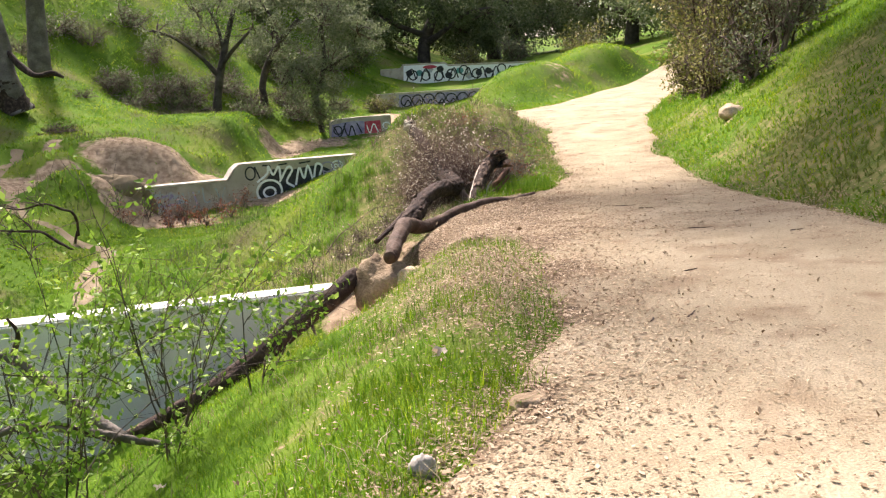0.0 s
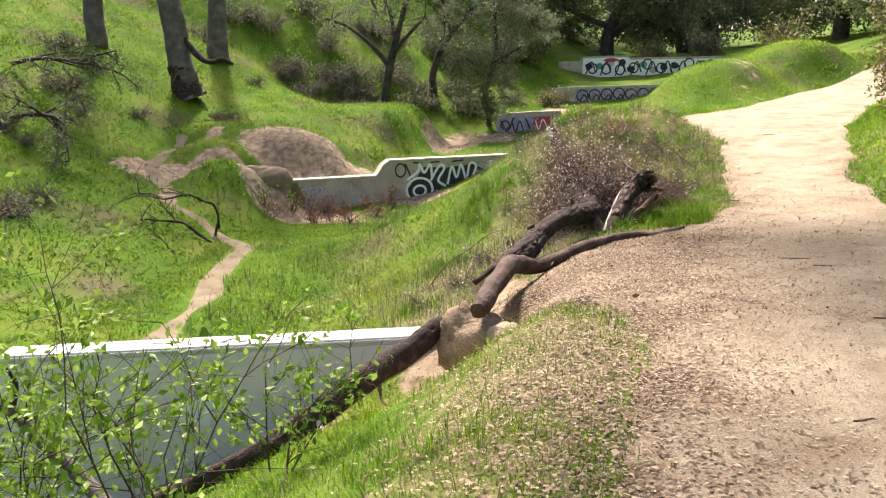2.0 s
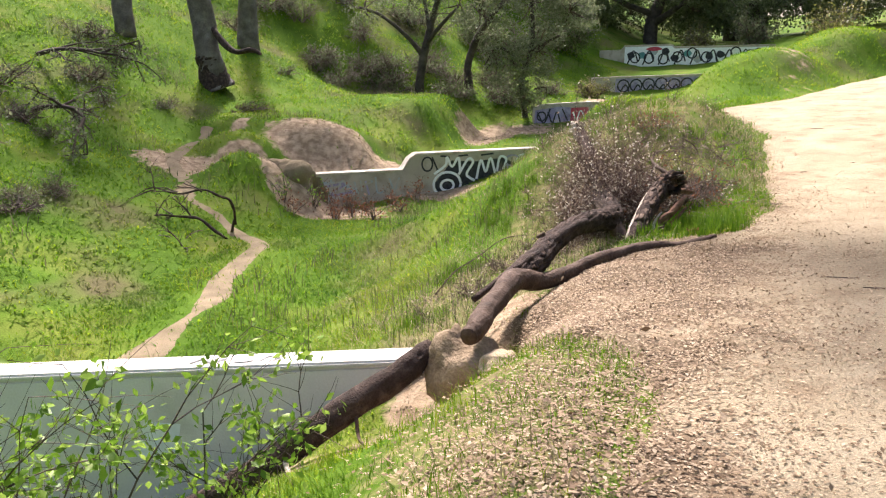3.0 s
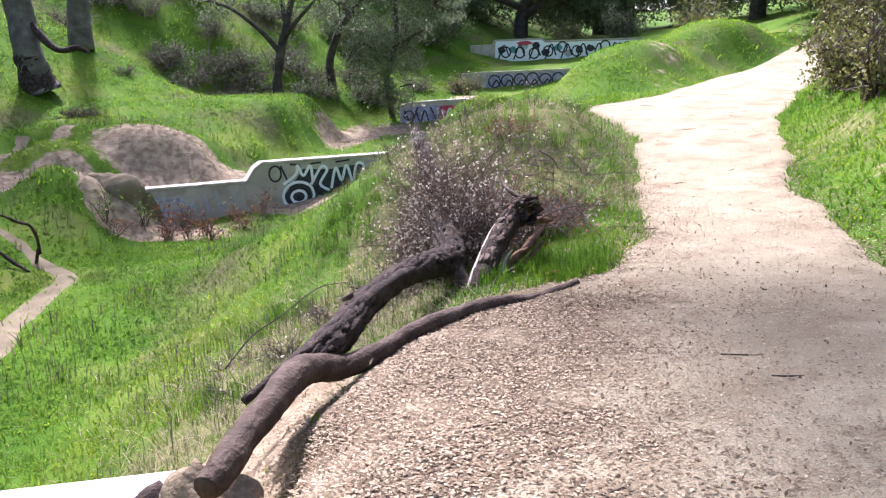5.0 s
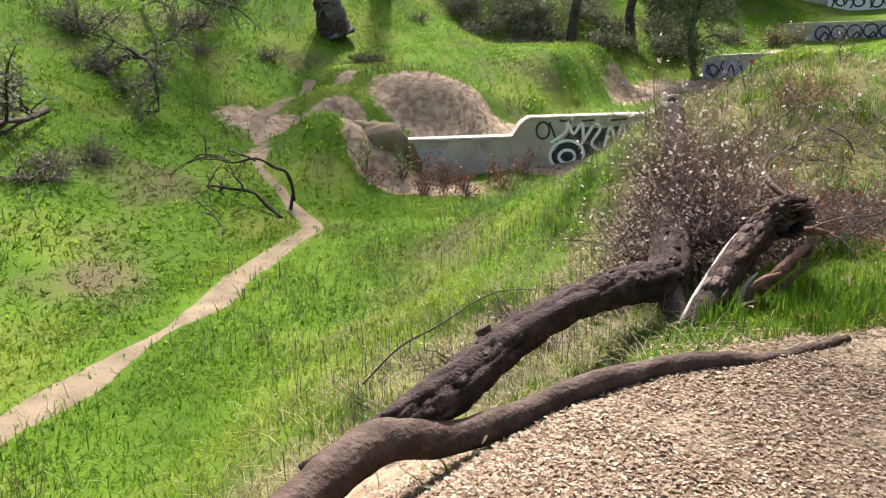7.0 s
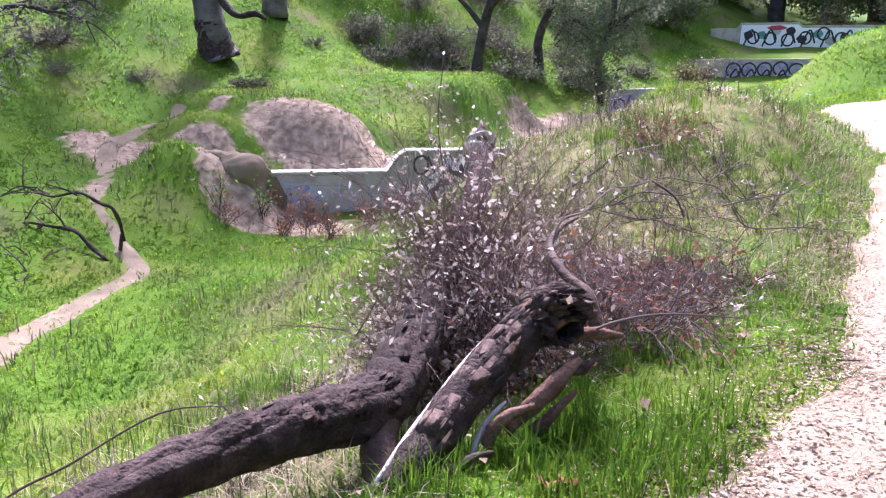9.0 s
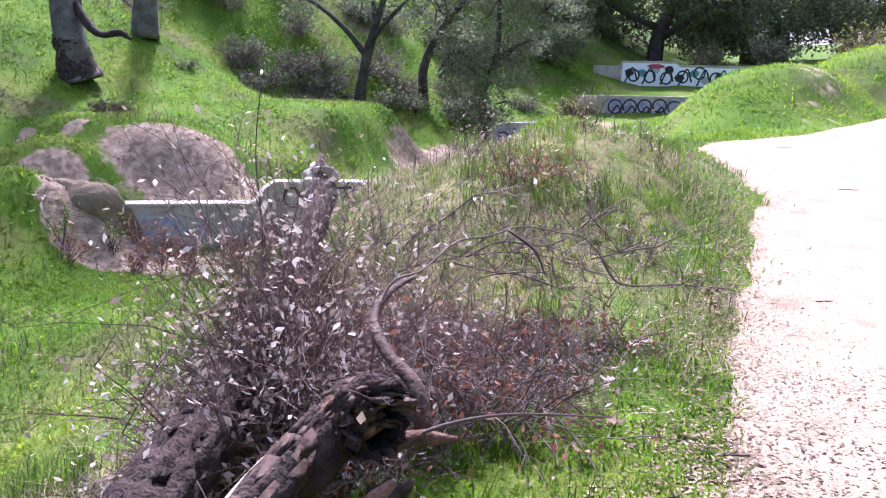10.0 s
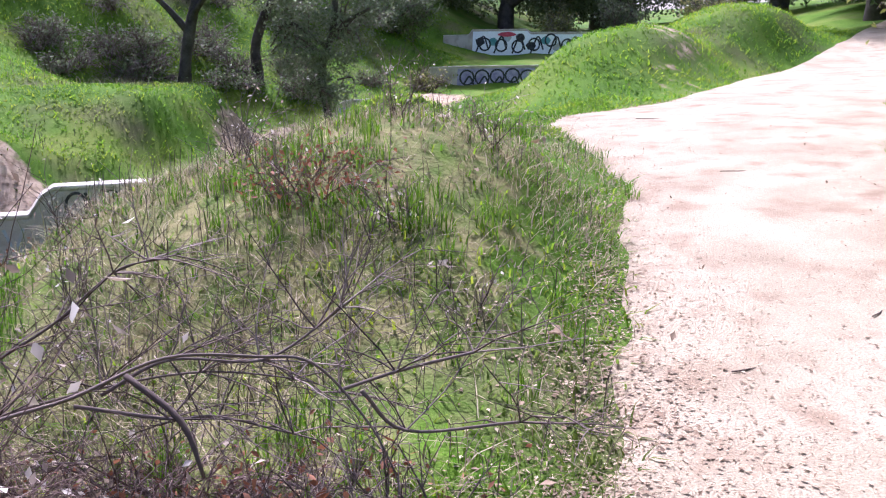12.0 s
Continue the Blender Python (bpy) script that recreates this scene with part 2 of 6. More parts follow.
GRASS_TONES = [(0.25, (0.038, 0.105, 0.006)), (0.42, (0.085, 0.19, 0.009)), (0.6, (0.155, 0.26, 0.012)), (0.72, (0.24, 0.30, 0.018)), (0.95, (0.30, 0.29, 0.06))]
M = {
    "turf": material("turf", [(0.3, (0.042, 0.092, 0.006)), (0.5, (0.075, 0.142, 0.010)), (0.7, (0.135, 0.165, 0.028))], 0.4, 0.95, 30, 0.5, 0.8, stain=((0.105, 0.095, 0.045), 0.33, 0.54, 0.72)),
    "grass": material("grass", GRASS_TONES, 0.45, 0.6, 0, 0, 0, spread="island", translucent=0.65, single=0.35, stain=((0.135, 0.135, 0.05), 0.33, 0.56, 0.74)),
    "lush_grass": material("lush_grass", [(0.2, (0.04, 0.10, 0.006)), (0.5, (0.085, 0.18, 0.010)), (0.9, (0.17, 0.27, 0.02))], 0.6, 0.55, 0, 0, 0, spread="island", translucent=0.45, single=0.5),
    "straw": material("straw", [(0.1, (0.12, 0.105, 0.045)), (0.5, (0.25, 0.205, 0.11)), (0.9, (0.46, 0.385, 0.25))], 2, 0.8, 0, 0, 0, spread="island", translucent=0.25),
    "stalk": material("weed_stalk", [(0.1, (0.045, 0.06, 0.022)), (0.5, (0.10, 0.11, 0.045)), (0.9, (0.22, 0.19, 0.10))], 1.5, 0.8, 0, 0, 0, spread="island", translucent=0.3),
    "clod": material("soil_clod", [(0.1, (0.10, 0.07, 0.042)), (0.5, (0.21, 0.155, 0.10)), (0.9, (0.36, 0.28, 0.195))], 3, 0.95, 0, 0, 0, spread="island"),
    "path": material("path_earth", [(0.25, (0.245, 0.195, 0.125)), (0.5, (0.335, 0.274, 0.182)), (0.8, (0.42, 0.352, 0.246))], 1.3, 0.95, 90, 0.6, 0.6, stain=((0.22, 0.155, 0.095), 2.3, 0.52, 0.75)),
    "trail": material("trail_earth", [(0.25, (0.13, 0.10, 0.058)), (0.8, (0.27, 0.212, 0.135))], 2.0, 0.95, 50, 0.4, 0.6),
    "concrete": material("concrete", [(0.25, (0.34, 0.295, 0.25)), (0.5, (0.45, 0.40, 0.345)), (0.8, (0.54, 0.49, 0.43))], 1.2, 0.9, 45, 0.35, 0.4, stain=((0.25, 0.205, 0.155), 1.7, 0.5, 0.72)),
    "pale_concrete": material("pale_concrete", [(0.25, (0.63, 0.59, 0.56)), (0.5, (0.72, 0.68, 0.65)), (0.8, (0.78, 0.74, 0.71))], 1.0, 0.85, 50, 0.25, 0.25, stain=((0.42, 0.39, 0.34), 1.4, 0.58, 0.8)),
    "coping": material("pale_coping", [(0.25, (0.58, 0.56, 0.52)), (0.8, (0.76, 0.74, 0.70))], 3.0, 0.85, 60, 0.3, 0.3, stain=((0.42, 0.38, 0.32), 4.0, 0.6, 0.8)),
    "worn_coping": material("worn_coping", [(0.25, (0.42, 0.37, 0.31)), (0.8, (0.66, 0.61, 0.54))], 2.5, 0.9, 40, 0.4, 0.5, stain=((0.27, 0.225, 0.17), 3.0, 0.5, 0.72)),
    "bark": material("bark", [(0.25, (0.02, 0.014, 0.011)), (0.5, (0.045, 0.029, 0.023)), (0.8, (0.12, 0.084, 0.068))], 9.0, 0.9, 55, 0.6, 1.0),
    "rot": material("rotten_red_wood", [(0.2, (0.07, 0.035, 0.022)), (0.8, (0.27, 0.15, 0.10))], 10, 0.9, 60, 0.5, 0.8),
    "weathered": material("weathered_wood", [(0.2, (0.045, 0.03, 0.021)), (0.5, (0.078, 0.048, 0.034)), (0.85, (0.17, 0.12, 0.09))], 7.0, 0.8, 40, 0.5, 0.7),
    "pale_wood": material("pale_split_wood", [(0.2, (0.34, 0.27, 0.20)), (0.8, (0.66, 0.60, 0.52))], 10, 0.85, 60, 0.5, 0.6),
    # near-black wood, carries the shade inside the hollow log in its colour
    "hollow_shade": material("shaded_hollow_wood", [(0.2, (0.006, 0.005, 0.005)), (0.8, (0.035, 0.028, 0.024))], 10, 0.9, 60, 0.5, 1.0),
    "trunk": material("grey_trunk", [(0.25, (0.06, 0.05, 0.045)), (0.5, (0.125, 0.108, 0.096)), (0.8, (0.23, 0.205, 0.185))], 2.5, 0.9, 25, 0.6, 1.0),
    "oak_trunk": material("dark_trunk", [(0.25, (0.030, 0.024, 0.020)), (0.8, (0.12, 0.10, 0.085))], 3.0, 0.9, 30, 0.5, 1.0),
    "twig": material("dry_twig", [(0.1, (0.04, 0.027, 0.022)), (0.5, (0.115, 0.082, 0.068)), (0.9, (0.26, 0.205, 0.18))], 3, 0.85, 0, 0, 0, spread="island"),
    "dark_twig": material("dark_twig", [(0.1, (0.035, 0.024, 0.02)), (0.9, (0.12, 0.085, 0.07))], 3, 0.85, 0, 0, 0, spread="island"),
    "red_twig": material("red_brown_twig", [(0.1, (0.05, 0.03, 0.024)), (0.5, (0.145, 0.092, 0.076)), (0.9, (0.28, 0.20, 0.17))], 3, 0.85, 0, 0, 0, spread="island"),
    "leaf": material("fresh_leaf", [(0.1, (0.06, 0.135, 0.012)), (0.5, (0.17, 0.30, 0.03)), (0.9, (0.35, 0.47, 0.10))], 3, 0.45, 0, 0, 0, spread="island", translucent=0.4),
    "oak_leaf": material("oak_leaf", [(0.1, (0.06, 0.09, 0.033)), (0.5, (0.118, 0.155, 0.062)), (0.9, (0.22, 0.25, 0.13))], 1, 0.5, 0, 0, 0, spread="island", translucent=0.42),
    "grey_leaf": material("grey_green_leaf", [(0.1, (0.08, 0.105, 0.048)), (0.5, (0.14, 0.165, 0.085)), (0.9, (0.21, 0.23, 0.14))], 1, 0.6, 0, 0, 0, spread="island", translucent=0.42),
    "olive_leaf": material("olive_leaf", [(0.1, (0.07, 0.085, 0.02)), (0.5, (0.17, 0.18, 0.045)), (0.9, (0.36, 0.33, 0.13))], 1, 0.5, 0, 0, 0, spread="island", translucent=0.35),
    "dry_leaf": material("dry_leaf", [(0.05, (0.06, 0.035, 0.02)), (0.3, (0.155, 0.10, 0.058)), (0.6, (0.27, 0.19, 0.115)), (0.95, (0.45, 0.35, 0.24))], 3, 0.75, 0, 0, 0, spread="island", translucent=0.15),
    "path_litter": material("path_litter", [(0.05, (0.075, 0.048, 0.028)), (0.3, (0.20, 0.135, 0.082)), (0.65, (0.36, 0.27, 0.175)), (0.95, (0.60, 0.49, 0.35))], 3, 0.8, 0, 0, 0, spread="island", translucent=0.15),
    "pale_leaf": material("pale_dead_leaf", [(0.1, (0.18, 0.12, 0.08)), (0.5, (0.40, 0.32, 0.245)), (0.9, (0.74, 0.68, 0.60))], 3, 0.7, 0, 0, 0, spread="island", translucent=0.3),
    "rust_leaf": material("rust_leaf", [(0.1, (0.14, 0.05, 0.025)), (0.9, (0.34, 0.15, 0.08))], 3, 0.75, 0, 0, 0, spread="island", translucent=0.25),
    "boulder": material("sandstone", [(0.25, (0.30, 0.225, 0.145)), (0.5, (0.41, 0.32, 0.22)), (0.8, (0.52, 0.43, 0.32))], 4, 0.95, 40, 0.4, 0.8),
    "earthy_stone": material("earthy_sandstone", [(0.25, (0.17, 0.12, 0.075)), (0.5, (0.27, 0.20, 0.13)), (0.8, (0.37, 0.285, 0.195))], 5, 0.95, 35, 0.5, 1.0, stain=((0.11, 0.075, 0.045), 3.0, 0.55, 0.7)),
    "stone": material("grey_stone", [(0.25, (0.26, 0.235, 0.20)), (0.8, (0.50, 0.46, 0.40))], 9, 0.9, 60, 0.4, 0.6),
    "white_paint": material("white_spray", [(0.3, (0.76, 0.78, 0.80)), (0.7, (0.86, 0.88, 0.90))], 8, 0.7, 40, 0.25, 0.1),
    "black_paint": material("black_spray", [(0.3, (0.018, 0.018, 0.022)), (0.7, (0.06, 0.06, 0.07))], 8, 0.7, 40, 0.25, 0.1),
    "red_paint": material("red_spray", [(0.3, (0.36, 0.03, 0.06)), (0.7, (0.52, 0.09, 0.13))], 8, 0.7, 40, 0.25, 0.1),
    "blue_paint": material("pale_blue_spray", [(0.3, (0.30, 0.38, 0.44)), (0.7, (0.50, 0.52, 0.52))], 6, 0.8, 40, 0.3, 0.1, stain=((0.44, 0.40, 0.345), 3.0, 0.45, 0.55)),
    "violet_paint": material("violet_grey_spray", [(0.3, (0.20, 0.17, 0.32)), (0.7, (0.46, 0.42, 0.56))], 3, 0.8, 40, 0.3, 0.1),
    "teal_paint": material("teal_spray", [(0.3, (0.06, 0.20, 0.20)), (0.7, (0.16, 0.36, 0.36))], 3, 0.8, 40, 0.3, 0.1),
    "grey_paint": material("grey_cover_paint", [(0.3, (0.26, 0.26, 0.27)), (0.7, (0.34, 0.34, 0.35))], 3, 0.8, 40, 0.3, 0.1),
}
for key in ("grass", "lush_grass", "turf"):
    M[key].node_tree.nodes["Principled BSDF"].inputs["Specular IOR Level"].default_value = 0.08
M["land"] = zoned("land", zoned("dry_turf", M["turf"], ((0.08, 0.115, 0.022), (0.23, 0.20, 0.09)), "dry"), ((0.215, 0.155, 0.10), (0.42, 0.325, 0.222)), "bare")
M["strewn_path"] = zoned("strewn_path", M["path"], ((0.075, 0.05, 0.03), (0.20, 0.145, 0.09)), "litter")


# ---- making meshes ----
def solid(name, verts, faces, mat, parent=None, label="", smooth=True):
    """One mesh object out of plain arrays (faces all of one length, or a list)."""
    me = bpy.data.meshes.new(name)
    verts = np.asarray(verts, float)
    if isinstance(faces, np.ndarray):
        me.vertices.add(len(verts))
        me.vertices.foreach_set("co", verts.ravel())
        k = faces.shape[1]
        me.loops.add(faces.size)
        me.loops.foreach_set("vertex_index", faces.ravel().astype(np.int32))
        me.polygons.add(len(faces))
        me.polygons.foreach_set("loop_start", np.arange(0, faces.size, k, dtype=np.int32))
        me.update(calc_edges=True)
    else:
        me.from_pydata(verts.tolist(), [], faces)
    me.validate()
    if smooth:
        me.polygons.foreach_set("use_smooth", np.ones(len(me.polygons), bool))
    me.materials.append(mat)
    ob = new(name, me)
    if parent:
        ob.parent = parent
    if label:
        tagged(ob, label)
    return ob


def thing(name, label, category, group="", kind="", at=(0, 0, 0)):
    ob = tagged(new(name), label, category, group, kind)
    ob.location = at
    ob.empty_display_size = 0.1
    return ob


def smooth_line(points, steps):
    """Points and radii (x, y, z, r) drawn through by a smooth curve."""
    p = np.array(points, float)
    if len(p) < 3:
        u = np.linspace(0, 1, steps * (len(p) - 1) + 1)[:, None]
        return p[0] * (1 - u) + p[-1] * u
    q = np.vstack([2 * p[0] - p[1], p, 2 * p[-1] - p[-2]])
    out = []
    for i in range(1, len(q) - 2):
        u = np.linspace(0, 1, steps, endpoint=False)[:, None]
        a, b, c, d = q[i - 1], q[i], q[i + 1], q[i + 2]
        out.append(0.5 * (2 * b + (c - a) * u + (2 * a - 5 * b + 4 * c - d) * u ** 2 + (3 * b - a - 3 * c + d) * u ** 3))
    out.append(p[-1:])
    r = np.vstack(out)
    r[:, 3] = np.maximum(r[:, 3], 0.001)
    return r


def tube_arrays(line, sides=8, rough=0.0, seed=0, caps=True, bark=0.0, groove=0.0):
    """Verts and faces of a tube along rows of x, y, z, r. rough: lumps, bark: ridges, in parts of the radius."""
    line = np.asarray(line, float)
    rng = np.random.RandomState(seed)
    c, r = line[:, :3], line[:, 3]
    t = np.gradient(c, axis=0)
    t /= np.linalg.norm(t, axis=1)[:, None] + 1e-9
    up = np.array([0.31, 0.17, 0.93])
    a = np.cross(t, up)
    a /= np.linalg.norm(a, axis=1)[:, None] + 1e-9
    b = np.cross(t, a)
    ang = np.arange(sides) * 2 * np.pi / sides
    n = len(c)
    rad = r[:, None] * np.ones((n, sides))
    if rough:
        k = np.arange(n)[:, None]
        for f in (1, 2, 3):
            rad = rad * (1 + rough / f * np.sin(f * ang + k * rng.uniform(0.2, 0.9) + rng.uniform(0, 6)))
    if bark:
        rad = rad * (1 + bark * (rng.rand(n, sides) - 0.5))
    if groove:
        k = np.arange(n)[:, None]
        q = ang[None, :] + 0.035 * k + 0.35 * np.sin(k * 0.09)
        cut = (1 - np.abs(np.sin(4 * q + 0.4 * np.sin(k * 0.31)))) ** 3 * (0.6 + 0.4 * np.sin(k * 0.17 + 3 * ang)) + 0.7 * (1 - np.abs(np.sin(7 * q + 0.5 * np.sin(k * 0.23) + 1.3))) ** 4
        rad = rad * (1 + 0.35 * groove - groove * cut)
    v = c[:, None] + rad[..., None] * (a[:, None] * np.cos(ang)[None, :, None] + b[:, None] * np.sin(ang)[None, :, None])
    i, j = np.meshgrid(np.arange(n - 1), np.arange(sides), indexing="ij")
    j2 = (j + 1) % sides
    f = np.stack([i * sides + j, i * sides + j2, (i + 1) * sides + j2, (i + 1) * sides + j], -1).reshape(-1, 4)
    v = v.reshape(-1, 3)
    if caps:
        v = np.vstack([v, c[:1], c[-1:]])
        s, m = np.arange(sides), (np.arange(sides) + 1) % sides
        f = np.vstack([f, np.stack([m, s, np.full(sides, n * sides), np.full(sides, n * sides)], 1), np.stack([s, m, np.full(sides, n * sides + 1), np.full(sides, n * sides + 1)], 1) + np.array([(n - 1) * sides, (n - 1) * sides, 0, 0])])
    return v, f


def merge(parts):
    """Joins (verts, faces) pairs; a face may repeat its last corner to be a triangle."""
    vs, fs, k = [], [], 0
    for v, f in parts:
        vs.append(v)
        fs.append(f + k)
        k += len(v)
    return np.vstack(vs), np.vstack(fs)


def faces_of(f):
    return [[int(a) for a in q] if q[2] != q[3] else [int(a) for a in q[:3]] for q in f]


def tube(name, points, mat, parent, sides=10, steps=6, rough=0.08, bark=0.0, seed=0, label="", groove=0.0):
    v, f = tube_arrays(smooth_line(points, steps), sides, rough, seed, True, bark, groove)
    return solid(name, v, faces_of(f), mat, parent, label)


def leaf_arrays(centres, size, rng, droop=0.3, long=1.6, flat=0.0):
    """A folded four-cornered leaf at each place."""
    n = len(centres)
    s = size * rng.uniform(0.6, 1.3, n)[:, None]
    d = rng.normal(size=(n, 3))
    d[:, 2] = d[:, 2] * (1 - flat) - droop
    d /= np.linalg.norm(d, axis=1)[:, None]
    w = np.cross(d, rng.normal(size=(n, 3)) * np.array([1 - flat, 1 - flat, 1]) + np.array([0, 0, flat * 3]))
    w /= np.linalg.norm(w, axis=1)[:, None] + 1e-9
    up = np.cross(w, d)
    v = np.stack([centres, centres + d * s * long * 0.5 + w * s * 0.42 + up * s * 0.12, centres + d * s * long, centres + d * s * long * 0.5 - w * s * 0.42 + up * s * 0.12], 1).reshape(-1, 3)
    k = np.arange(n)[:, None] * 4
    return v, np.concatenate([k + np.array([0, 1, 2]), k + np.array([0, 2, 3])], 1).reshape(-1, 3)


def blades(name, x, y, tall, wide, mat, parent=None, seed=3, lean=0.6, sink=0.02):
    """Bent grass blades rooted on the land at x, y."""
    rng = np.random.RandomState(seed)
    n = len(x)
    z = height(x, y) - sink
    h = tall * rng.uniform(0.5, 1.35, n)
    w = wide * rng.uniform(0.7, 1.3, n)
    a = rng.uniform(0, 2 * np.pi, n)
    out = h * lean * rng.uniform(0.1, 1.0, n)
    sx, sy = -np.sin(a) * w / 2, np.cos(a) * w / 2
    dx, dy = np.cos(a) * out, np.sin(a) * out
    base = np.stack([x, y, z], 1)
    side = np.stack([sx, sy, np.zeros(n)], 1)
    mid = base + np.stack([dx * 0.3, dy * 0.3, h * 0.6], 1)
    tip = base + np.stack([dx, dy, h * rng.uniform(0.75, 1.0, n)], 1)
    v = np.stack([base - side, base + side, mid + side * 0.8, mid - side * 0.8, tip], 1).reshape(-1, 3)
    k = np.arange(n)[:, None] * 5
    f = np.concatenate([k + np.array([0, 1, 2]), k + np.array([0, 2, 3]), k + np.array([3, 2, 4])], 1).reshape(-1, 3)
    return solid(name, v, f, mat, parent)


# ---- land, path and trail ----
def steps_along(lo, hi, marks):
    """Places from lo to hi, whose spacing is read from (place, spacing) marks."""
    a = np.array(marks, float)
    out = [lo]
    while out[-1] < hi:
        out.append(out[-1] + float(np.interp(out[-1], a[:, 0], a[:, 1])))
    return np.array(out)


def sheet(xs, ys, z):
    gx, gy = np.meshgrid(xs, ys)
    i, j = np.meshgrid(np.arange(len(ys) - 1), np.arange(len(xs) - 1), indexing="ij")
    w = len(xs)
    f = np.stack([i * w + j, i * w + j + 1, (i + 1) * w + j + 1, (i + 1) * w + j], -1).reshape(-1, 4)
    return np.stack([gx, gy, z(gx, gy)], -1).reshape(-1, 3), f


def trail_middle(y):
    return knots(y, (10.5, -6.2), (12, -6.3), (15, -6.8), (18, -7.6), (19.4, -8.0), (20.3, -8.05), (21.1, -8.3), (21.8, -9.4), (22.8, -11.1), (24.5, -12.4), (26, -13.7), (30, -14.6))


def bare_zone(x, y):
    """1 where the soil lies open: dug mounds, worn spots, the bed of the gully."""
    z = bump(x, y, -10.0, 29.6, 2.1, 1.0, 1.3) + bump(x, y, -8.2, 29.6, 1.0, 0.7, 1.1) + bump(x, y, -12.9, 25.9, 1.6, 0.95, 1.25) + bump(x, y, -11.0, 27.0, 0.7, 0.9, 1.2) + bump(x, y, -9.6, 25.4, 0.9, 0.9, 1.1) + bump(x, y, -12.1, 27.3, 0.5, 0.6, 1.2) + bump(x, y, -11.5, 23.7, 0.7, 0.7, 0.9) + bump(x, y, -9.4, 25.1, 0.9, 0.7, 1.2) + bump(x, y, -13.4, 29.9, 0.25, 1.0, 0.8)
    z = z + bump(x, y, -7.3, 40.3, 1.0, 2.6, 1.1) + bump(x, y, -5.6, 42.6, 1.0, 1.2, 0.7) + bump(x, y, -8.0, 25.4, 1.6, 0.8, 0.8) + bump(x, y, 4.5, 34.8, 0.9, 1.2, 0.5) + bump(x, y, -5.6, 27.3, 1.2, 0.7, 1.0) + bump(x, y, -3.0, 48.0, 1.6, 5.0, 0.9)
    z = z + bump(x, y, -1.0, 10.4, 0.55, 1.1, 1.3) + bump(x, y, -0.72, 11.1, 0.3, 0.8, 1.0) + bump(x, y, -0.7, 8.9, 0.4, 0.4, 1.0) + bump(x, y, -1.9, 8.9, 0.8, 0.35, 0.7) + bump(x, y, 5.2, 16.2, 0.6, 0.5, 0.5) + bump(x, y, 4.2, 32.0, 1.2, 1.4, 0.35)
    return np.clip(z - bump(x, y, -10.7, 24.4, 0.8, 1.0, 1.3), 0, 1)


def near_dry(x, y):
    """The dry stretches of the bank, round the dead wood and on the hummock."""
    z = bump(x, y, -0.5, 15.0, 1.6, 3.0, 0.9) - bump(x, y, 1.3, 13.7, 0.7, 1.3, 0.9) + bump(x, y, 0.1, 20.5, 1.9, 4.6, 1.1) + bump(x, y, -1.6, 12.2, 0.9, 1.3, 0.9) + bump(x, y, -1.3, 13.7, 1.2, 1.5, 0.9) + bump(x, y, -0.5, 6.6, 0.6, 1.4, 0.7) + bump(x, y, -0.9, 4.6, 0.5, 0.7, 0.6) + bump(x, y, 0.2, 5.2, 0.3, 0.8, 0.7) + bump(x, y, 0.25, 6.9, 0.55, 1.2, 1.0) + bump(x, y, -0.3, 7.9, 0.6, 0.5, 0.8)
    return np.clip(z + bump(x, y, 4.4, 31.5, 1.1, 1.6, 0.6) + bump(x, y, 6.3, 12.0, 1.5, 4.0, 0.95) + bump(x, y, 4.5, 10.5, 0.6, 4.0, 0.8) + bump(x, y, 5.4, 19.5, 0.9, 3.0, 0.8) + bump(x, y, -15.0, 19.0, 2.2, 1.5, 0.6) + bump(x, y, -14.5, 31.0, 2.0, 1.2, 0.5), 0, 1)


xs = steps_along(-260, 260, [(-260, 40), (-60, 5), (-25, 0.7), (-13, 0.35), (-6, 0.16), (4.5, 0.14), (8, 0.3), (25, 1.5), (60, 6), (260, 40)])
ys = steps_along(-120, 300, [(-120, 20), (-20, 2), (0, 0.3), (4, 0.14), (20, 0.16), (32, 0.35), (60, 0.9), (100, 5), (300, 30)])
v, f = sheet(xs, ys, height)
ground = solid("ground", v, f, M["land"])
tagged(ground, "grassy gully ground with green banks and bare soil mounds", "ground", kind="structure")
zone = ground.data.attributes.new("bare", "FLOAT", "POINT")
dry = ground.data.attributes.new("dry", "FLOAT", "POINT")
dry.data.foreach_set("value", (0.72 * near_dry(v[:, 0], v[:, 1])).astype(np.float32))
zone = ground.data.attributes["bare"]
zone.data.foreach_set("value", bare_zone(v[:, 0], v[:, 1]).astype(np.float32))


def path_edges(y):
    fan = np.exp(-((y - 10.55) / 2.1) ** 4)
    left = path_left(y) - 1.3 * fan + 0.07 * wave(y * 0 + 1.0, y, 1.3) + 0.06 * wave(y * 0, y, 0.45, 4)
    return left - 0.1, path_right(y) + 0.16 * wave(y * 0 + 5.0, y, 1.9, 1) + 0.07 * wave(y * 0, y, 0.6, 7)


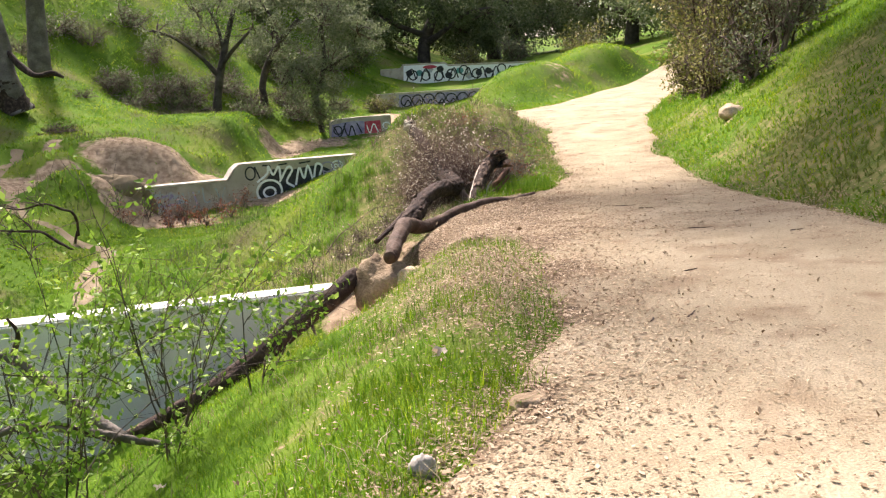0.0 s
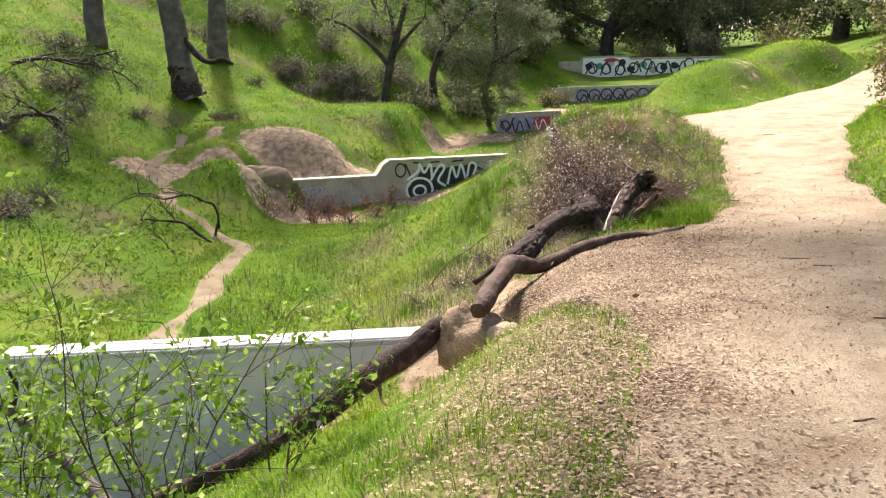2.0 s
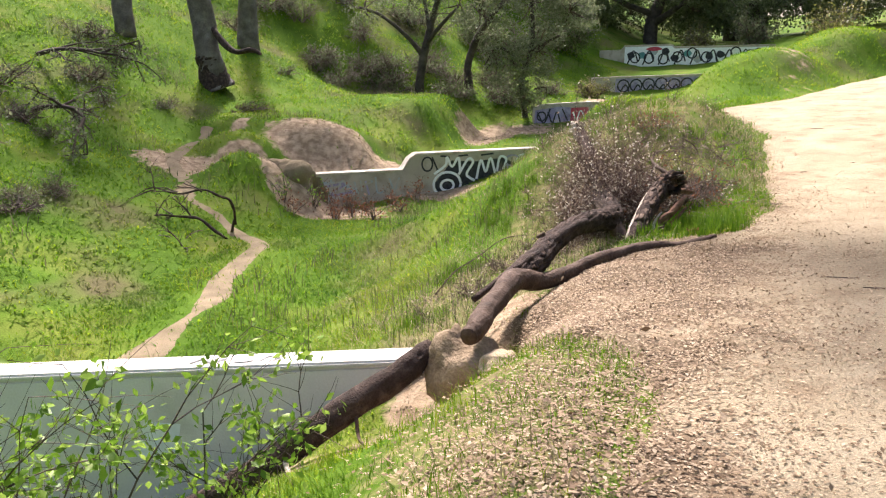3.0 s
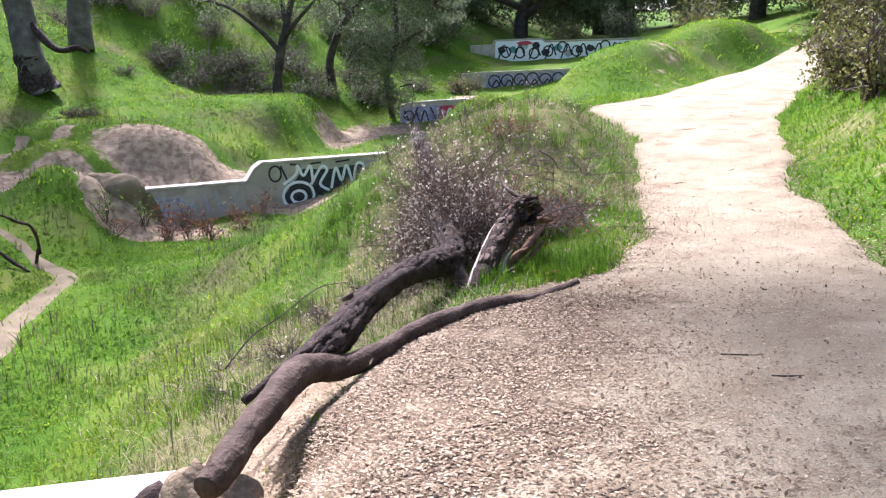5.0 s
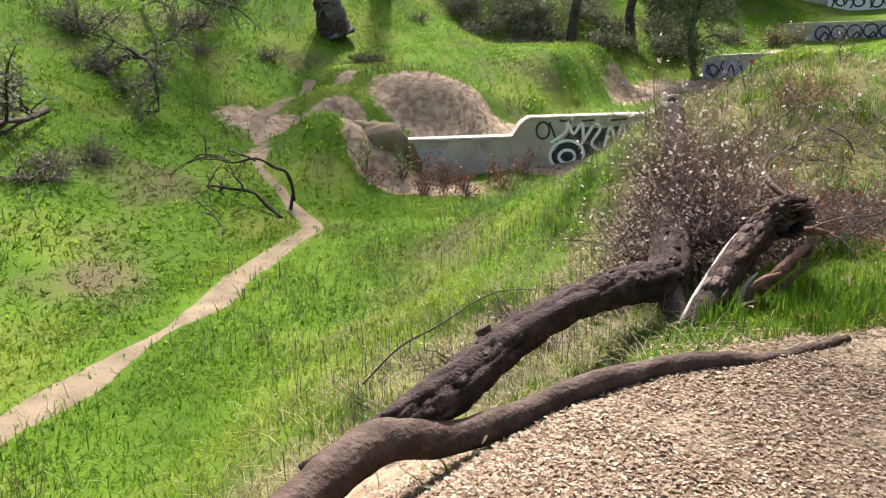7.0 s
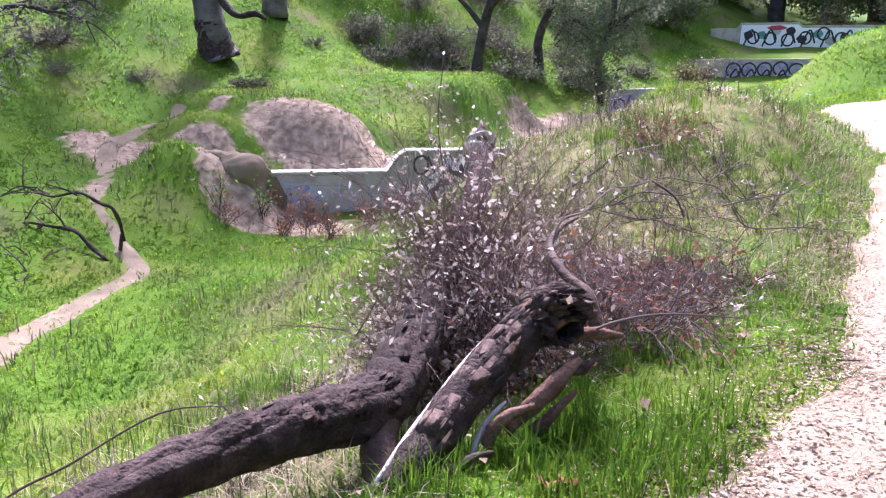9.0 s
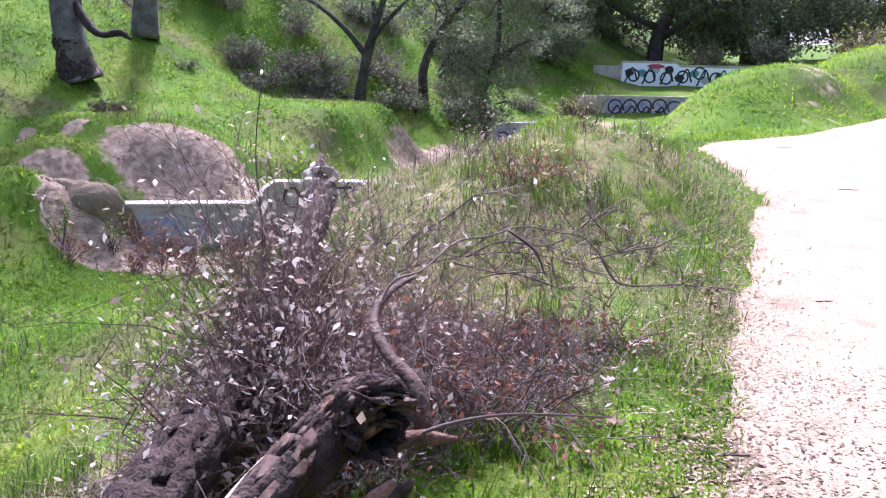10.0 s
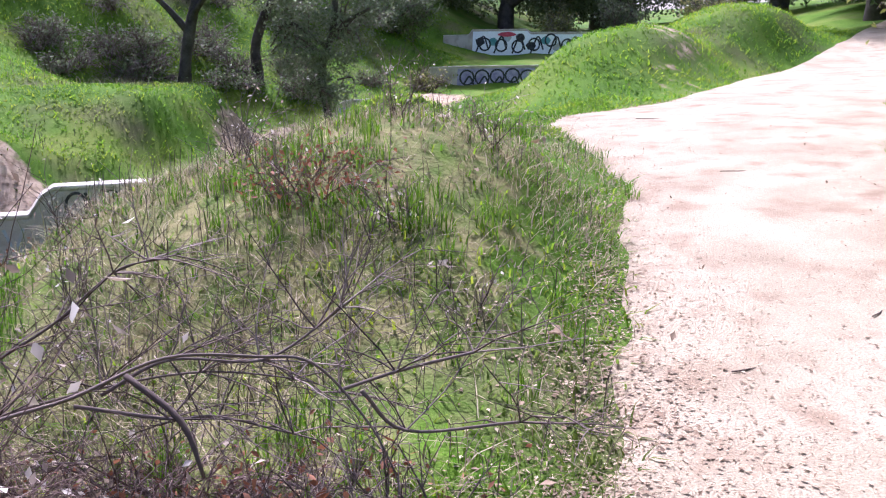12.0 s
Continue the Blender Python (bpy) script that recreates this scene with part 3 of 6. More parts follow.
def ribbon_over(name, ys, edges, mat, label, category, lift=0.03, cells=40):
    """A worn way laid over the land, whose rims dip under the turf."""
    u = np.linspace(0, 1, cells + 1)[None, :]
    lo, hi = edges(ys)
    x = lo[:, None] * (1 - u) + hi[:, None] * u
    y = np.repeat(ys[:, None], cells + 1, 1)
    rim = np.minimum(1, np.minimum(u, 1 - u) * (hi - lo)[:, None] / 0.22)
    z = height(x, y) + lift * (rim * 2 - 1) + 0.006 * wave(x, y, 0.5, 3) + 0.005 * wave(x, y, 1.7, 6)
    i, j = np.meshgrid(np.arange(len(ys) - 1), np.arange(cells), indexing="ij")
    w = cells + 1
    f = np.stack([i * w + j, i * w + j + 1, (i + 1) * w + j + 1, (i + 1) * w + j], -1).reshape(-1, 4)
    return tagged(solid(name, np.stack([x, y, z], -1).reshape(-1, 3), f, mat), label, category, kind="structure")


def path_surface(x, y):
    """The top of the trodden path, or the land beside it."""
    lo, hi = path_edges(y)
    rim = np.clip(np.minimum(x - lo, hi - x) / 0.22, 0, 1)
    return height(x, y) + np.where(rim > 0, np.maximum(0, 0.035 * (rim * 2 - 1)) + 0.006 * wave(x, y, 0.5, 3) + 0.005 * wave(x, y, 1.7, 6), 0)


def strewn(x, y):
    """How thickly dead leaves lie on and beside the path."""
    lo, hi = path_edges(y)
    left = np.exp(-np.clip(x - lo, 0, 9) / np.where(y < 9, 0.45, 0.22 + 0.16 * np.exp(-((y - 14.5) / 2.5) ** 2))) * np.exp(-np.clip(lo - x, 0, 9) / np.where((y > 9.7) & (y < 12), 0.4, 0.15))
    right = 0.5 * np.exp(-np.clip(hi - x, 0, 9) / 0.3) * np.exp(-np.clip(x - hi, 0, 9) / 0.3)
    fan = 1.2 * np.exp(-((y - 10.5) / 2.1) ** 4) * np.exp(-np.clip(x - lo - 1.3, 0, 9) / 0.75) * (x > lo - 0.1)
    tip = bump(x, y, 0.35, 6.9, 0.5, 1.2, 0.8)
    return np.clip((left + right + fan + tip) * np.clip(0.8 + 0.45 * wave(x, y, 0.5, 9), 0.2, 1.2) * np.clip(1.5 - (y - 10) / 10, 0.35, 1) + 0.004, 0, 1)


path = ribbon_over("path", steps_along(-25, 75, [(-25, 1), (0, 0.15), (25, 0.2), (75, 1.5)]), path_edges, M["strewn_path"], "wide pale trodden earth footpath strewn with leaf bits", "path", 0.035, 48)
place = np.empty(len(path.data.vertices) * 3, np.float32)
path.data.vertices.foreach_get("co", place)
place = place.reshape(-1, 3).astype(float)
path.data.attributes.new("litter", "FLOAT", "POINT")
path.data.attributes["litter"].data.foreach_set("value", (0.9 * strewn(place[:, 0], place[:, 1])).astype(np.float32))
ribbon_over("trail", steps_along(10.5, 29.5, [(0, 0.25)]), lambda y: (trail_middle(y) - 0.36 - 0.16 * wave(y * 0, y, 1.6), trail_middle(y) + 0.38 + 0.18 * wave(y * 0 + 3, y, 1.4)), M["trail"], "narrow worn earth trail through the grassy gully", "trail", 0.018, 8)


# ---- check dams ----
def dam(name, left, right, top, base, thick, label, coping=0.06, face="concrete", crest="coping"):
    """A concrete wall across the gully. top: rows of (metres from its left end, height of the top)."""
    whole = thing(name, label, "wall", "concrete check dams", "structure", at=(*left, base))
    ax = Vector((right[0] - left[0], right[1] - left[1], 0)).normalized()
    back = Vector((-ax.y, ax.x, 0))
    whole.matrix_world = Matrix(((ax.x, back.x, 0, left[0]), (ax.y, back.y, 0, left[1]), (0, 0, 1, 0), (0, 0, 0, 1)))

    def slab(part_name, low, high, front, behind, mat):
        bm = bmesh.new()
        rings = []
        for (u, z), lo in zip(high, low):
            rings.append([bm.verts.new(c) for c in ((u, front, lo), (u, behind, lo), (u, behind, z), (u, front, z))])
        for a, b in zip(rings, rings[1:]):
            for k in range(4):
                bm.faces.new((a[k], a[(k + 1) % 4], b[(k + 1) % 4], b[k]))
        bm.faces.new(rings[0])
        bm.faces.new(rings[-1][::-1])
        bmesh.ops.recalc_face_normals(bm, faces=bm.faces)
        bmesh.ops.bevel(bm, geom=bm.edges[:], offset=0.02, segments=2, affect="EDGES", clamp_overlap=True)
        me = bpy.data.meshes.new(part_name)
        bm.to_mesh(me)
        bm.free()
        me.materials.append(mat)
        ob = new(part_name, me)
        ob.parent = whole
        return ob
    slab("wall_body", [base] * len(top), [(u, z - coping) for u, z in top], 0, thick, M[face])
    slab("coping", [z - coping for _, z in top], top, -0.015, thick + 0.015, M[crest])
    return whole


def stroke(points, width, closed=False, lift=0.006):
    """A flat sprayed line in a wall's plane: verts and quads."""
    p = smooth_line([(u, 0, z, width) for u, z in points], 6)
    d = np.gradient(p[:, [0, 2]], axis=0)
    d /= np.linalg.norm(d, axis=1)[:, None] + 1e-9
    s = np.stack([-d[:, 1], d[:, 0]], 1) * width / 2
    a = np.stack([p[:, 0] - s[:, 0], np.full(len(p), -lift), p[:, 2] - s[:, 1]], 1)
    b = np.stack([p[:, 0] + s[:, 0], np.full(len(p), -lift), p[:, 2] + s[:, 1]], 1)
    n = len(p)
    i = np.arange(n - 1)
    return np.vstack([a, b]), np.stack([i, i + 1, n + i + 1, n + i], 1)


def body_of(wall):
    return next(part for part in wall.children if part.name.startswith("wall_body"))


def tag(name, wall, strokes, width, mat, label, lift=0.006):
    v, f = merge([stroke(s, width, lift=lift) for s in strokes])
    return solid(name, v, f, mat, body_of(wall), label, smooth=False)


def patch(name, wall, corners, mat, label, lift=0.004):
    v = [(u, -lift, z) for u, z in corners]
    return solid(name, v, [list(range(len(v)))], mat, body_of(wall), label, smooth=False)


def ring(u, z, a, b, n=10, turn=0.0, start=0.0, full=1.0):
    return [(u + a * math.cos(start + turn + full * 2 * math.pi * k / n), z + b * math.sin(start + full * 2 * math.pi * k / n)) for k in range(n + 1)]


# near dam, smooth pale concrete, spillway at its far end
dam_near = dam("check_dam", (-9.2, 7.45), (-0.7, 10.45), [(0, -1.37), (3.7, -1.37), (4.25, -0.93), (9.0, -0.92)], -3.2, 0.32, "smooth pale concrete check dam wall with a whitish top", face="pale_concrete")
patch("paint_patch", dam_near, [(5.81, -1.74), (6.16, -1.75), (6.21, -1.45), (5.89, -1.41)], M["white_paint"], "square white paint patch")
patch("paint_patch", dam_near, [(7.35, -1.72), (7.68, -1.72), (7.70, -1.50), (7.37, -1.50)], M["grey_paint"], "square grey paint patch")
# second dam, stepped, with a large tag
dam_tag = dam("check_dam", (-11.6, 24.15), (-1.4, 30.4), [(2.0, -1.36), (3.3, -1.33), (5.6, -1.32), (5.82, -1.0), (6.02, -0.87), (12.0, -0.85)], -3.2, 0.42, "weathered concrete check dam wall with black and white graffiti", crest="worn_coping")
patch("dried_mud", dam_tag, [(2.02, -3.1), (2.02, -1.42), (3.2, -1.42), (3.42, -1.9), (3.3, -3.1)], M["trail"], "brown dried mud over the broken end of the wall", 0.019)
tag("spray_line", dam_tag, [[(4.35, -1.5), (4.4, -1.9)], [(4.35, -1.5), (4.7, -1.62), (4.4, -1.72)], [(4.8, -1.5), (4.85, -1.95), (5.1, -1.9)], [(5.2, -1.55), (5.35, -1.9), (5.5, -1.55)], [(3.5, -1.5), (3.6, -1.9), (3.85, -1.55), (4.0, -1.9)]], 0.05, M["blue_paint"], "faded pale blue sprayed letters", 0.008)
tag("spray_line", dam_tag, [ring(9.0, -1.2, 0.22, 0.16), [(8.75, -1.1), (8.9, -1.5), (9.1, -1.45)], [(9.4, -1.0), (9.5, -1.35), (9.75, -1.05)], [(9.9, -1.05), (10.1, -1.3)]], 0.05, M["violet_paint"], "faded lilac sprayed scrawl", 0.008)
# third, fourth and fifth dams up the gully
dam_red = dam("check_dam", (-5.7, 43.6), (-1.5, 44.6), [(0, -0.42), (0.35, -0.25), (1.5, -0.18), (3.1, -0.14)], -2.4, 0.4, "concrete check dam wall sprayed red, white and violet", crest="worn_coping")
dam_bubble = dam("check_dam", (-4.2, 55.6), (4.5, 56.6), [(0, 0.72), (1.2, 0.78), (8.7, 0.95)], -1.6, 0.4, "concrete check dam wall covered with pale bubble lettering", crest="worn_coping")
dam_top = dam("check_dam", (-4.4, 62.7), (6.5, 63.3), [(0, 2.35), (1.4, 2.4), (1.6, 2.66), (4.6, 2.72), (4.8, 2.55), (11, 2.6)], -0.4, 0.4, "concrete check dam wall covered with black, white and teal graffiti", crest="worn_coping")


# ---- graffiti on the dams ----
def blob(u, z, a, b, rng, n=14):
    return [(u + a * (1 + 0.18 * rng.uniform(-1, 1)) * math.cos(2 * math.pi * k / n), z + b * (1 + 0.18 * rng.uniform(-1, 1)) * math.sin(2 * math.pi * k / n)) for k in range(n)]


paint = np.random.RandomState(5)
patch("spray_fill", dam_tag, [(6.5, -1.85), (6.9, -1.38), (7.1, -1.12), (7.8, -1.18), (8.7, -1.10), (9.1, -1.3), (8.5, -1.6), (7.7, -1.95), (6.8, -2.2)], M["black_paint"], "black spray fill of the tag")
tag("spray_outline", dam_tag, [ring(6.95, -1.82, 0.42, 0.36), ring(6.95, -1.85, 0.2, 0.16, 8), [(6.55, -1.5), (6.9, -1.25), (6.95, -1.02), (7.1, -1.3), (7.3, -1.05), (7.35, -1.5)], [(7.3, -1.55), (7.6, -1.1), (7.75, -1.2), (7.55, -1.55), (7.8, -1.75)],
    [(7.85, -1.7), (8.0, -1.15), (8.15, -1.5), (8.3, -1.1), (8.45, -1.55)], [(8.5, -1.5), (8.6, -1.08), (8.8, -1.15), (8.7, -1.45)], [(7.2, -2.2), (7.5, -1.9), (7.9, -1.95), (8.3, -1.7)]], 0.075, M["white_paint"], "white outlined letters of the tag", 0.011)
tag("spray_line", dam_tag, [ring(6.35, -1.2, 0.16, 0.2), [(6.5, -1.0), (6.7, -1.5), (6.75, -1.75)], [(6.75, -0.98), (7.0, -1.02), (7.0, -1.2)], [(7.3, -1.0), (7.6, -0.98)], [(8.0, -1.0), (8.4, -0.97)]], 0.05, M["black_paint"], "thin black sprayed lines")
tag("spray_line", dam_tag, [ring(9.35, -1.18, 0.2, 0.15), ring(9.3, -1.18, 0.06, 0.05, 6), ring(9.45, -1.18, 0.05, 0.05, 6)], 0.045, M["white_paint"], "small white sprayed ring")
patch("spray_fill", dam_tag, [(2.6, -2.0), (2.5, -1.62), (3.2, -1.56), (4.2, -1.6), (4.3, -1.95), (3.4, -2.15)], M["blue_paint"], "faded pale blue spray")
tag("spray_line", dam_tag, [[(2.6, -1.6), (2.8, -1.95), (3.0, -1.65), (3.3, -2.0)], [(3.4, -1.7), (3.9, -1.65), (3.5, -1.95), (4.1, -1.9)], [(4.5, -1.6), (4.6, -2.0)]], 0.06, M["violet_paint"], "faded white sprayed scrawl")
patch("spray_fill", dam_red, [(0.05, -1.5), (0.1, -0.52), (1.2, -0.36), (1.75, -0.4), (1.7, -1.5)], M["violet_paint"], "violet grey spray")
tag("spray_line", dam_red, [ring(0.4, -0.8, 0.2, 0.2), [(0.7, -0.6), (0.9, -1.1), (1.1, -0.6), (1.3, -1.2)], [(0.2, -1.25), (1.5, -1.2)], [(1.35, -0.45), (1.6, -1.0)], [(0.2, -0.6), (0.5, -1.1), (0.8, -0.45)]], 0.07, M["black_paint"], "black sprayed scrawl", 0.009)
patch("spray_fill", dam_red, [(1.72, -1.3), (1.75, -0.42), (2.55, -0.38), (2.6, -1.1)], M["red_paint"], "red spray fill", 0.006)
tag("spray_line", dam_red, [[(1.85, -0.6), (2.0, -1.0), (2.2, -0.55), (2.45, -1.0)], ring(2.85, -0.65, 0.18, 0.15)], 0.06, M["white_paint"], "white sprayed lines", 0.011)
patch("spray_fill", dam_bubble, [(1.35, -0.6), (1.4, 0.66), (8.5, 0.8), (8.5, -0.4)], M["violet_paint"], "pale lilac spray ground")
tag("bubble_letters", dam_bubble, [ring(1.85 + 0.72 * k, 0.28 + 0.02 * k + paint.uniform(-0.06, 0.06), 0.33, 0.27 + paint.uniform(0, 0.08), 9) for k in range(9)] + [[(1.7 + 0.72 * k, -0.05), (1.95 + 0.72 * k, 0.3), (2.1 + 0.72 * k, 0.1), (2.2 + 0.72 * k, -0.2)] for k in range(9)], 0.085, M["black_paint"], "black outlined bubble letters", 0.009)
patch("spray_fill", dam_top, [(1.6, 1.3), (1.65, 2.55), (4.6, 2.6), (4.8, 2.42), (10.6, 2.46), (10.6, 1.3)], M["white_paint"], "white spray ground")
for k in range(12):
    patch("spray_fill", dam_top, blob(2.0 + 0.72 * k + paint.uniform(-0.1, 0.1), 1.95 + paint.uniform(-0.25, 0.3), 0.26, 0.22, paint), M[("black_paint", "teal_paint", "blue_paint", "black_paint")[k % 4]], "coarse dark spray patch", 0.008 + 0.001 * k)
patch("spray_fill", dam_top, blob(3.5, 2.42, 0.5, 0.12, paint), M["red_paint"], "small red spray patch", 0.024)
tag("spray_line", dam_top, [ring(2.3 + 0.9 * k, 1.95 + paint.uniform(-0.2, 0.2), 0.3, 0.32, 9) for k in range(9)] + [[(1.8 + k, 1.4), (2.2 + k, 2.3), (2.5 + k, 1.6)] for k in range(8)], 0.09, M["black_paint"], "black sprayed outlines", 0.028)


v, f = merge([stroke(s, 0.035) for s in ([(6.3, 0.10), (6.42, 0.22), (6.5, 0.10), (6.62, 0.22)], [(6.7, 0.22), (6.72, 0.1), (6.85, 0.12), (6.8, 0.22)], [(6.92, 0.1), (7.0, 0.22), (7.12, 0.12)])])
solid("spray_line", np.stack([v[:, 0], v[:, 2], np.full(len(v), -0.916)], 1), f, M["grey_paint"], dam_near, "faint grey scrawl on the coping", smooth=False)


# ---- dead wood beside the path ----
def crust(name, line, mat, parent, count, seed, size=0.045):
    """Loose plates of bark along a limb."""
    rng = np.random.RandomState(seed)
    p = smooth_line(line, 12)
    k = rng.randint(0, len(p) - 1, count)
    d = rng.normal(size=(count, 3))
    d[:, 2] = np.abs(d[:, 2])
    d /= np.linalg.norm(d, axis=1)[:, None]
    c = p[k, :3] + d * p[k, 3:4] * 0.97
    along = p[np.minimum(k + 1, len(p) - 1), :3] - p[k, :3]
    along /= np.linalg.norm(along, axis=1)[:, None] + 1e-9
    w = np.cross(along, d)
    s = size * rng.uniform(0.5, 1.4, count)[:, None]
    lift = d * 0.014
    v = np.stack([c - along * s - w * s * 0.5, c - along * s * 0.8 + w * s * 0.5 + lift * 0.3, c + along * s + w * s * 0.4 + lift, c + along * s * 0.9 - w * s * 0.5 + lift, c - d * 0.03], 1).reshape(-1, 3)
    q = np.arange(count)[:, None] * 5
    f = np.concatenate([q + np.array(t) for t in ((0, 1, 2), (0, 2, 3), (1, 0, 4), (2, 1, 4), (3, 2, 4), (0, 3, 4))], 1).reshape(-1, 3)
    return tagged(solid(name, v, f, mat, parent, "flaking dark bark plates", smooth=False), kind="stuff")


fallen = thing("fallen_tree", "dark fallen dead tree with flaking bark and a bare branch", "fallen tree")
bole = [(-0.66, 10.35, -0.42, 0.06), (-0.56, 10.78, -0.29, 0.10), (-0.42, 11.2, -0.20, 0.12), (-0.36, 11.7, -0.13, 0.115), (-0.19, 12.25, -0.05, 0.105), (-0.02, 12.8, -0.07, 0.105), (0.13, 13.25, -0.11, 0.12), (0.05, 13.75, -0.08, 0.125), (-0.08, 14.35, -0.03, 0.115), (-0.22, 15.0, 0.14, 0.09), (-0.42, 15.9, 0.42, 0.08), (-0.60, 16.5, 0.60, 0.085)]
bole = [(x, y, z, r * (0.92 if y < 12.5 else 1.08)) for x, y, z, r in bole]
bole_wood = tube("trunk", bole, M["bark"], fallen, 44, 16, 0.05, 0.04, 4, "", 0.28)
crust("bark", bole[1:], M["bark"], bole_wood, 260, 8)
crust("bark", bole[5:10], M["bark"], bole_wood, 420, 9, 0.05)
tube("branch", [(-0.65, 9.36, -0.40, 0.07), (-0.63, 9.5, -0.37, 0.085), (-0.60, 9.95, -0.31, 0.09), (-0.56, 10.35, -0.26, 0.095), (-0.51, 10.74, -0.26, 0.10), (-0.32, 11.02, -0.35, 0.082), (-0.08, 11.38, -0.31, 0.07), (0.16, 11.69, -0.25, 0.066), (0.48, 11.97, -0.20, 0.06), (0.75, 12.15, -0.20, 0.057), (0.95, 12.33, -0.225, 0.05), (1.12, 12.53, -0.20, 0.038), (1.28, 12.74, -0.185, 0.022)], M["weathered"], fallen, 32, 14, 0.07, 0.02, 7, "bare brown smooth branch", 0.10)
tube("branch_stub", [(-0.36, 11.62, -0.14, 0.05), (-0.42, 11.63, -0.06, 0.045), (-0.45, 11.63, -0.02, 0.048), (-0.455, 11.63, -0.012, 0.02)], M["weathered"], bole_wood, 10, 4, 0.05, 0.03, 3, "short broken branch stub")
tube("broken_foot", [(0.14, 13.25, -0.15, 0.10), (0.26, 13.05, -0.26, 0.075), (0.36, 12.9, -0.33, 0.04)], M["weathered"], fallen, 9, 5, 0.2, 0.15, 12, "splintered pale broken foot")
for k, (dx, dz, r) in enumerate([(-0.05, 0.0, 0.07), (0.04, -0.04, 0.06), (-0.01, 0.05, 0.05), (0.0, -0.07, 0.06)]):
    tube("snag_splinter", [(-0.57 + dx, 16.4, 0.56 + dz, r), (-0.62 + dx, 16.55, 0.66 + dz, r * 1.1), (-0.66 + dx * 1.2, 16.62, 0.73 + dz * 1.2, r * 0.6), (-0.68 + dx * 1.2, 16.67, 0.77 + dz, 0.022)], M["pale_wood" if k == 0 else "weathered"], fallen, 9, 5, 0.25, 0.25, 15 + k, "pale splintered trunk end")
for k, (dx, dz, w) in enumerate([(-0.07, 0.04, 0.05), (0.07, 0.03, 0.045), (-0.02, 0.08, 0.04)]):
    tube("wood_strand", [(x + dx * math.cos(1.1 * i + k), y, z + dz + 0.03 * math.sin(1.1 * i + k), w * (0.5 if i in (0, 4) else 1)) for i, (x, y, z, r) in enumerate(bole[1:6])], M["bark"], bole_wood, 14, 10, 0.12, 0.06, 90 + k, "", 0.2)
tube("snag_end", [(-0.62, 16.5, 0.60, 0.10), (-0.66, 16.56, 0.68, 0.115), (-0.68, 16.58, 0.72, 0.09), (-0.685, 16.585, 0.73, 0.03)], M["pale_wood"], fallen, 14, 5, 0.2, 0.2, 25, "pale broken end of the snag")
tube("bark_strip", [(-0.9, 10.6, -0.45, 0.03), (-0.72, 11.0, -0.33, 0.035), (-0.6, 11.5, -0.22, 0.02)], M["bark"], fallen, 6, 6, 0.2, 0.2, 17)

low_log = thing("fallen_log", "dark grey fallen log lying down the bank behind a boulder", "log")
tube("log_body", [(-1.05, 9.76, -0.65, 0.09), (-1.22, 9.58, -0.77, 0.105), (-1.55, 9.25, -0.98, 0.11), (-2.05, 8.80, -1.29, 0.105), (-2.6, 8.50, -1.62, 0.085), (-3.3, 8.25, -1.92, 0.06)], M["bark"], low_log, 32, 14, 0.08, 0.03, 21, "", 0.2)
tube("side_twig", [(-2.0, 8.8, -1.27, 0.03), (-1.85, 8.6, -1.34, 0.02), (-1.7, 8.45, -1.3, 0.012)], M["pale_wood"], low_log, 6, 4, 0.1, 0.0, 3)
tube("side_twig", [(-1.55, 9.2, -1.0, 0.02), (-1.45, 9.0, -1.15, 0.014), (-1.35, 8.85, -1.15, 0.008)], M["weathered"], low_log, 6, 4, 0.1, 0.0, 4)

hollow = thing("hollow_log", "hollow broken log with a rotten opening, painted shade-dark inside, and torn roots", "log")


def hollow_tube(name, points, wall, mat, parent, sides=40, steps=12, seed=2):
    """A log open at its far end, with a ragged rim and an inside painted dark as shade."""
    line = smooth_line(points, steps)
    v, f = tube_arrays(line, sides, 0.08, seed, False, 0.03, 0.2)
    rng = np.random.RandomState(seed + 1)
    n = len(line)
    rim = v[-sides:].copy()
    inside = []
    for k in range(n - 1, n // 3, -2):
        c = line[k, :3]
        inside.append(c + (v[k * sides:(k + 1) * sides] - c) * (1 - wall))
    way = (line[-1, :3] - line[-3, :3]) / np.linalg.norm(line[-1, :3] - line[-3, :3])
    jag = rng.uniform(-0.09, 0.10, sides)[:, None] * way
    v[-sides:] = rim + jag
    inside[0] = inside[0] + jag * 0.7
    m = len(v)
    v2 = np.vstack([v] + inside + [line[:1, :3], line[n // 3:n // 3 + 1, :3]])
    faces = [[int(a) for a in q] for q in f]
    s = np.arange(sides)
    last = m - sides
    for a in s:
        b = (a + 1) % sides
        faces.append([int(last + a), int(last + b), int(m + b), int(m + a)])
        for r in range(len(inside) - 1):
            faces.append([int(m + r * sides + a), int(m + r * sides + b), int(m + (r + 1) * sides + b), int(m + (r + 1) * sides + a)])
        e = m + (len(inside) - 1) * sides
        faces.append([int(e + a), int(e + b), len(v2) - 1])
        faces.append([int(b), int(a), len(v2) - 2])
    ob = solid(name, v2, faces, mat, parent)
    # inner faces get the near-black tone: the hollow's shade, put into colour
    ob.data.materials.append(M["hollow_shade"])
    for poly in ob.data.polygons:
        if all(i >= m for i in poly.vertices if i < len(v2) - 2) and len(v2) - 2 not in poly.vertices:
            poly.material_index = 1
    return ob


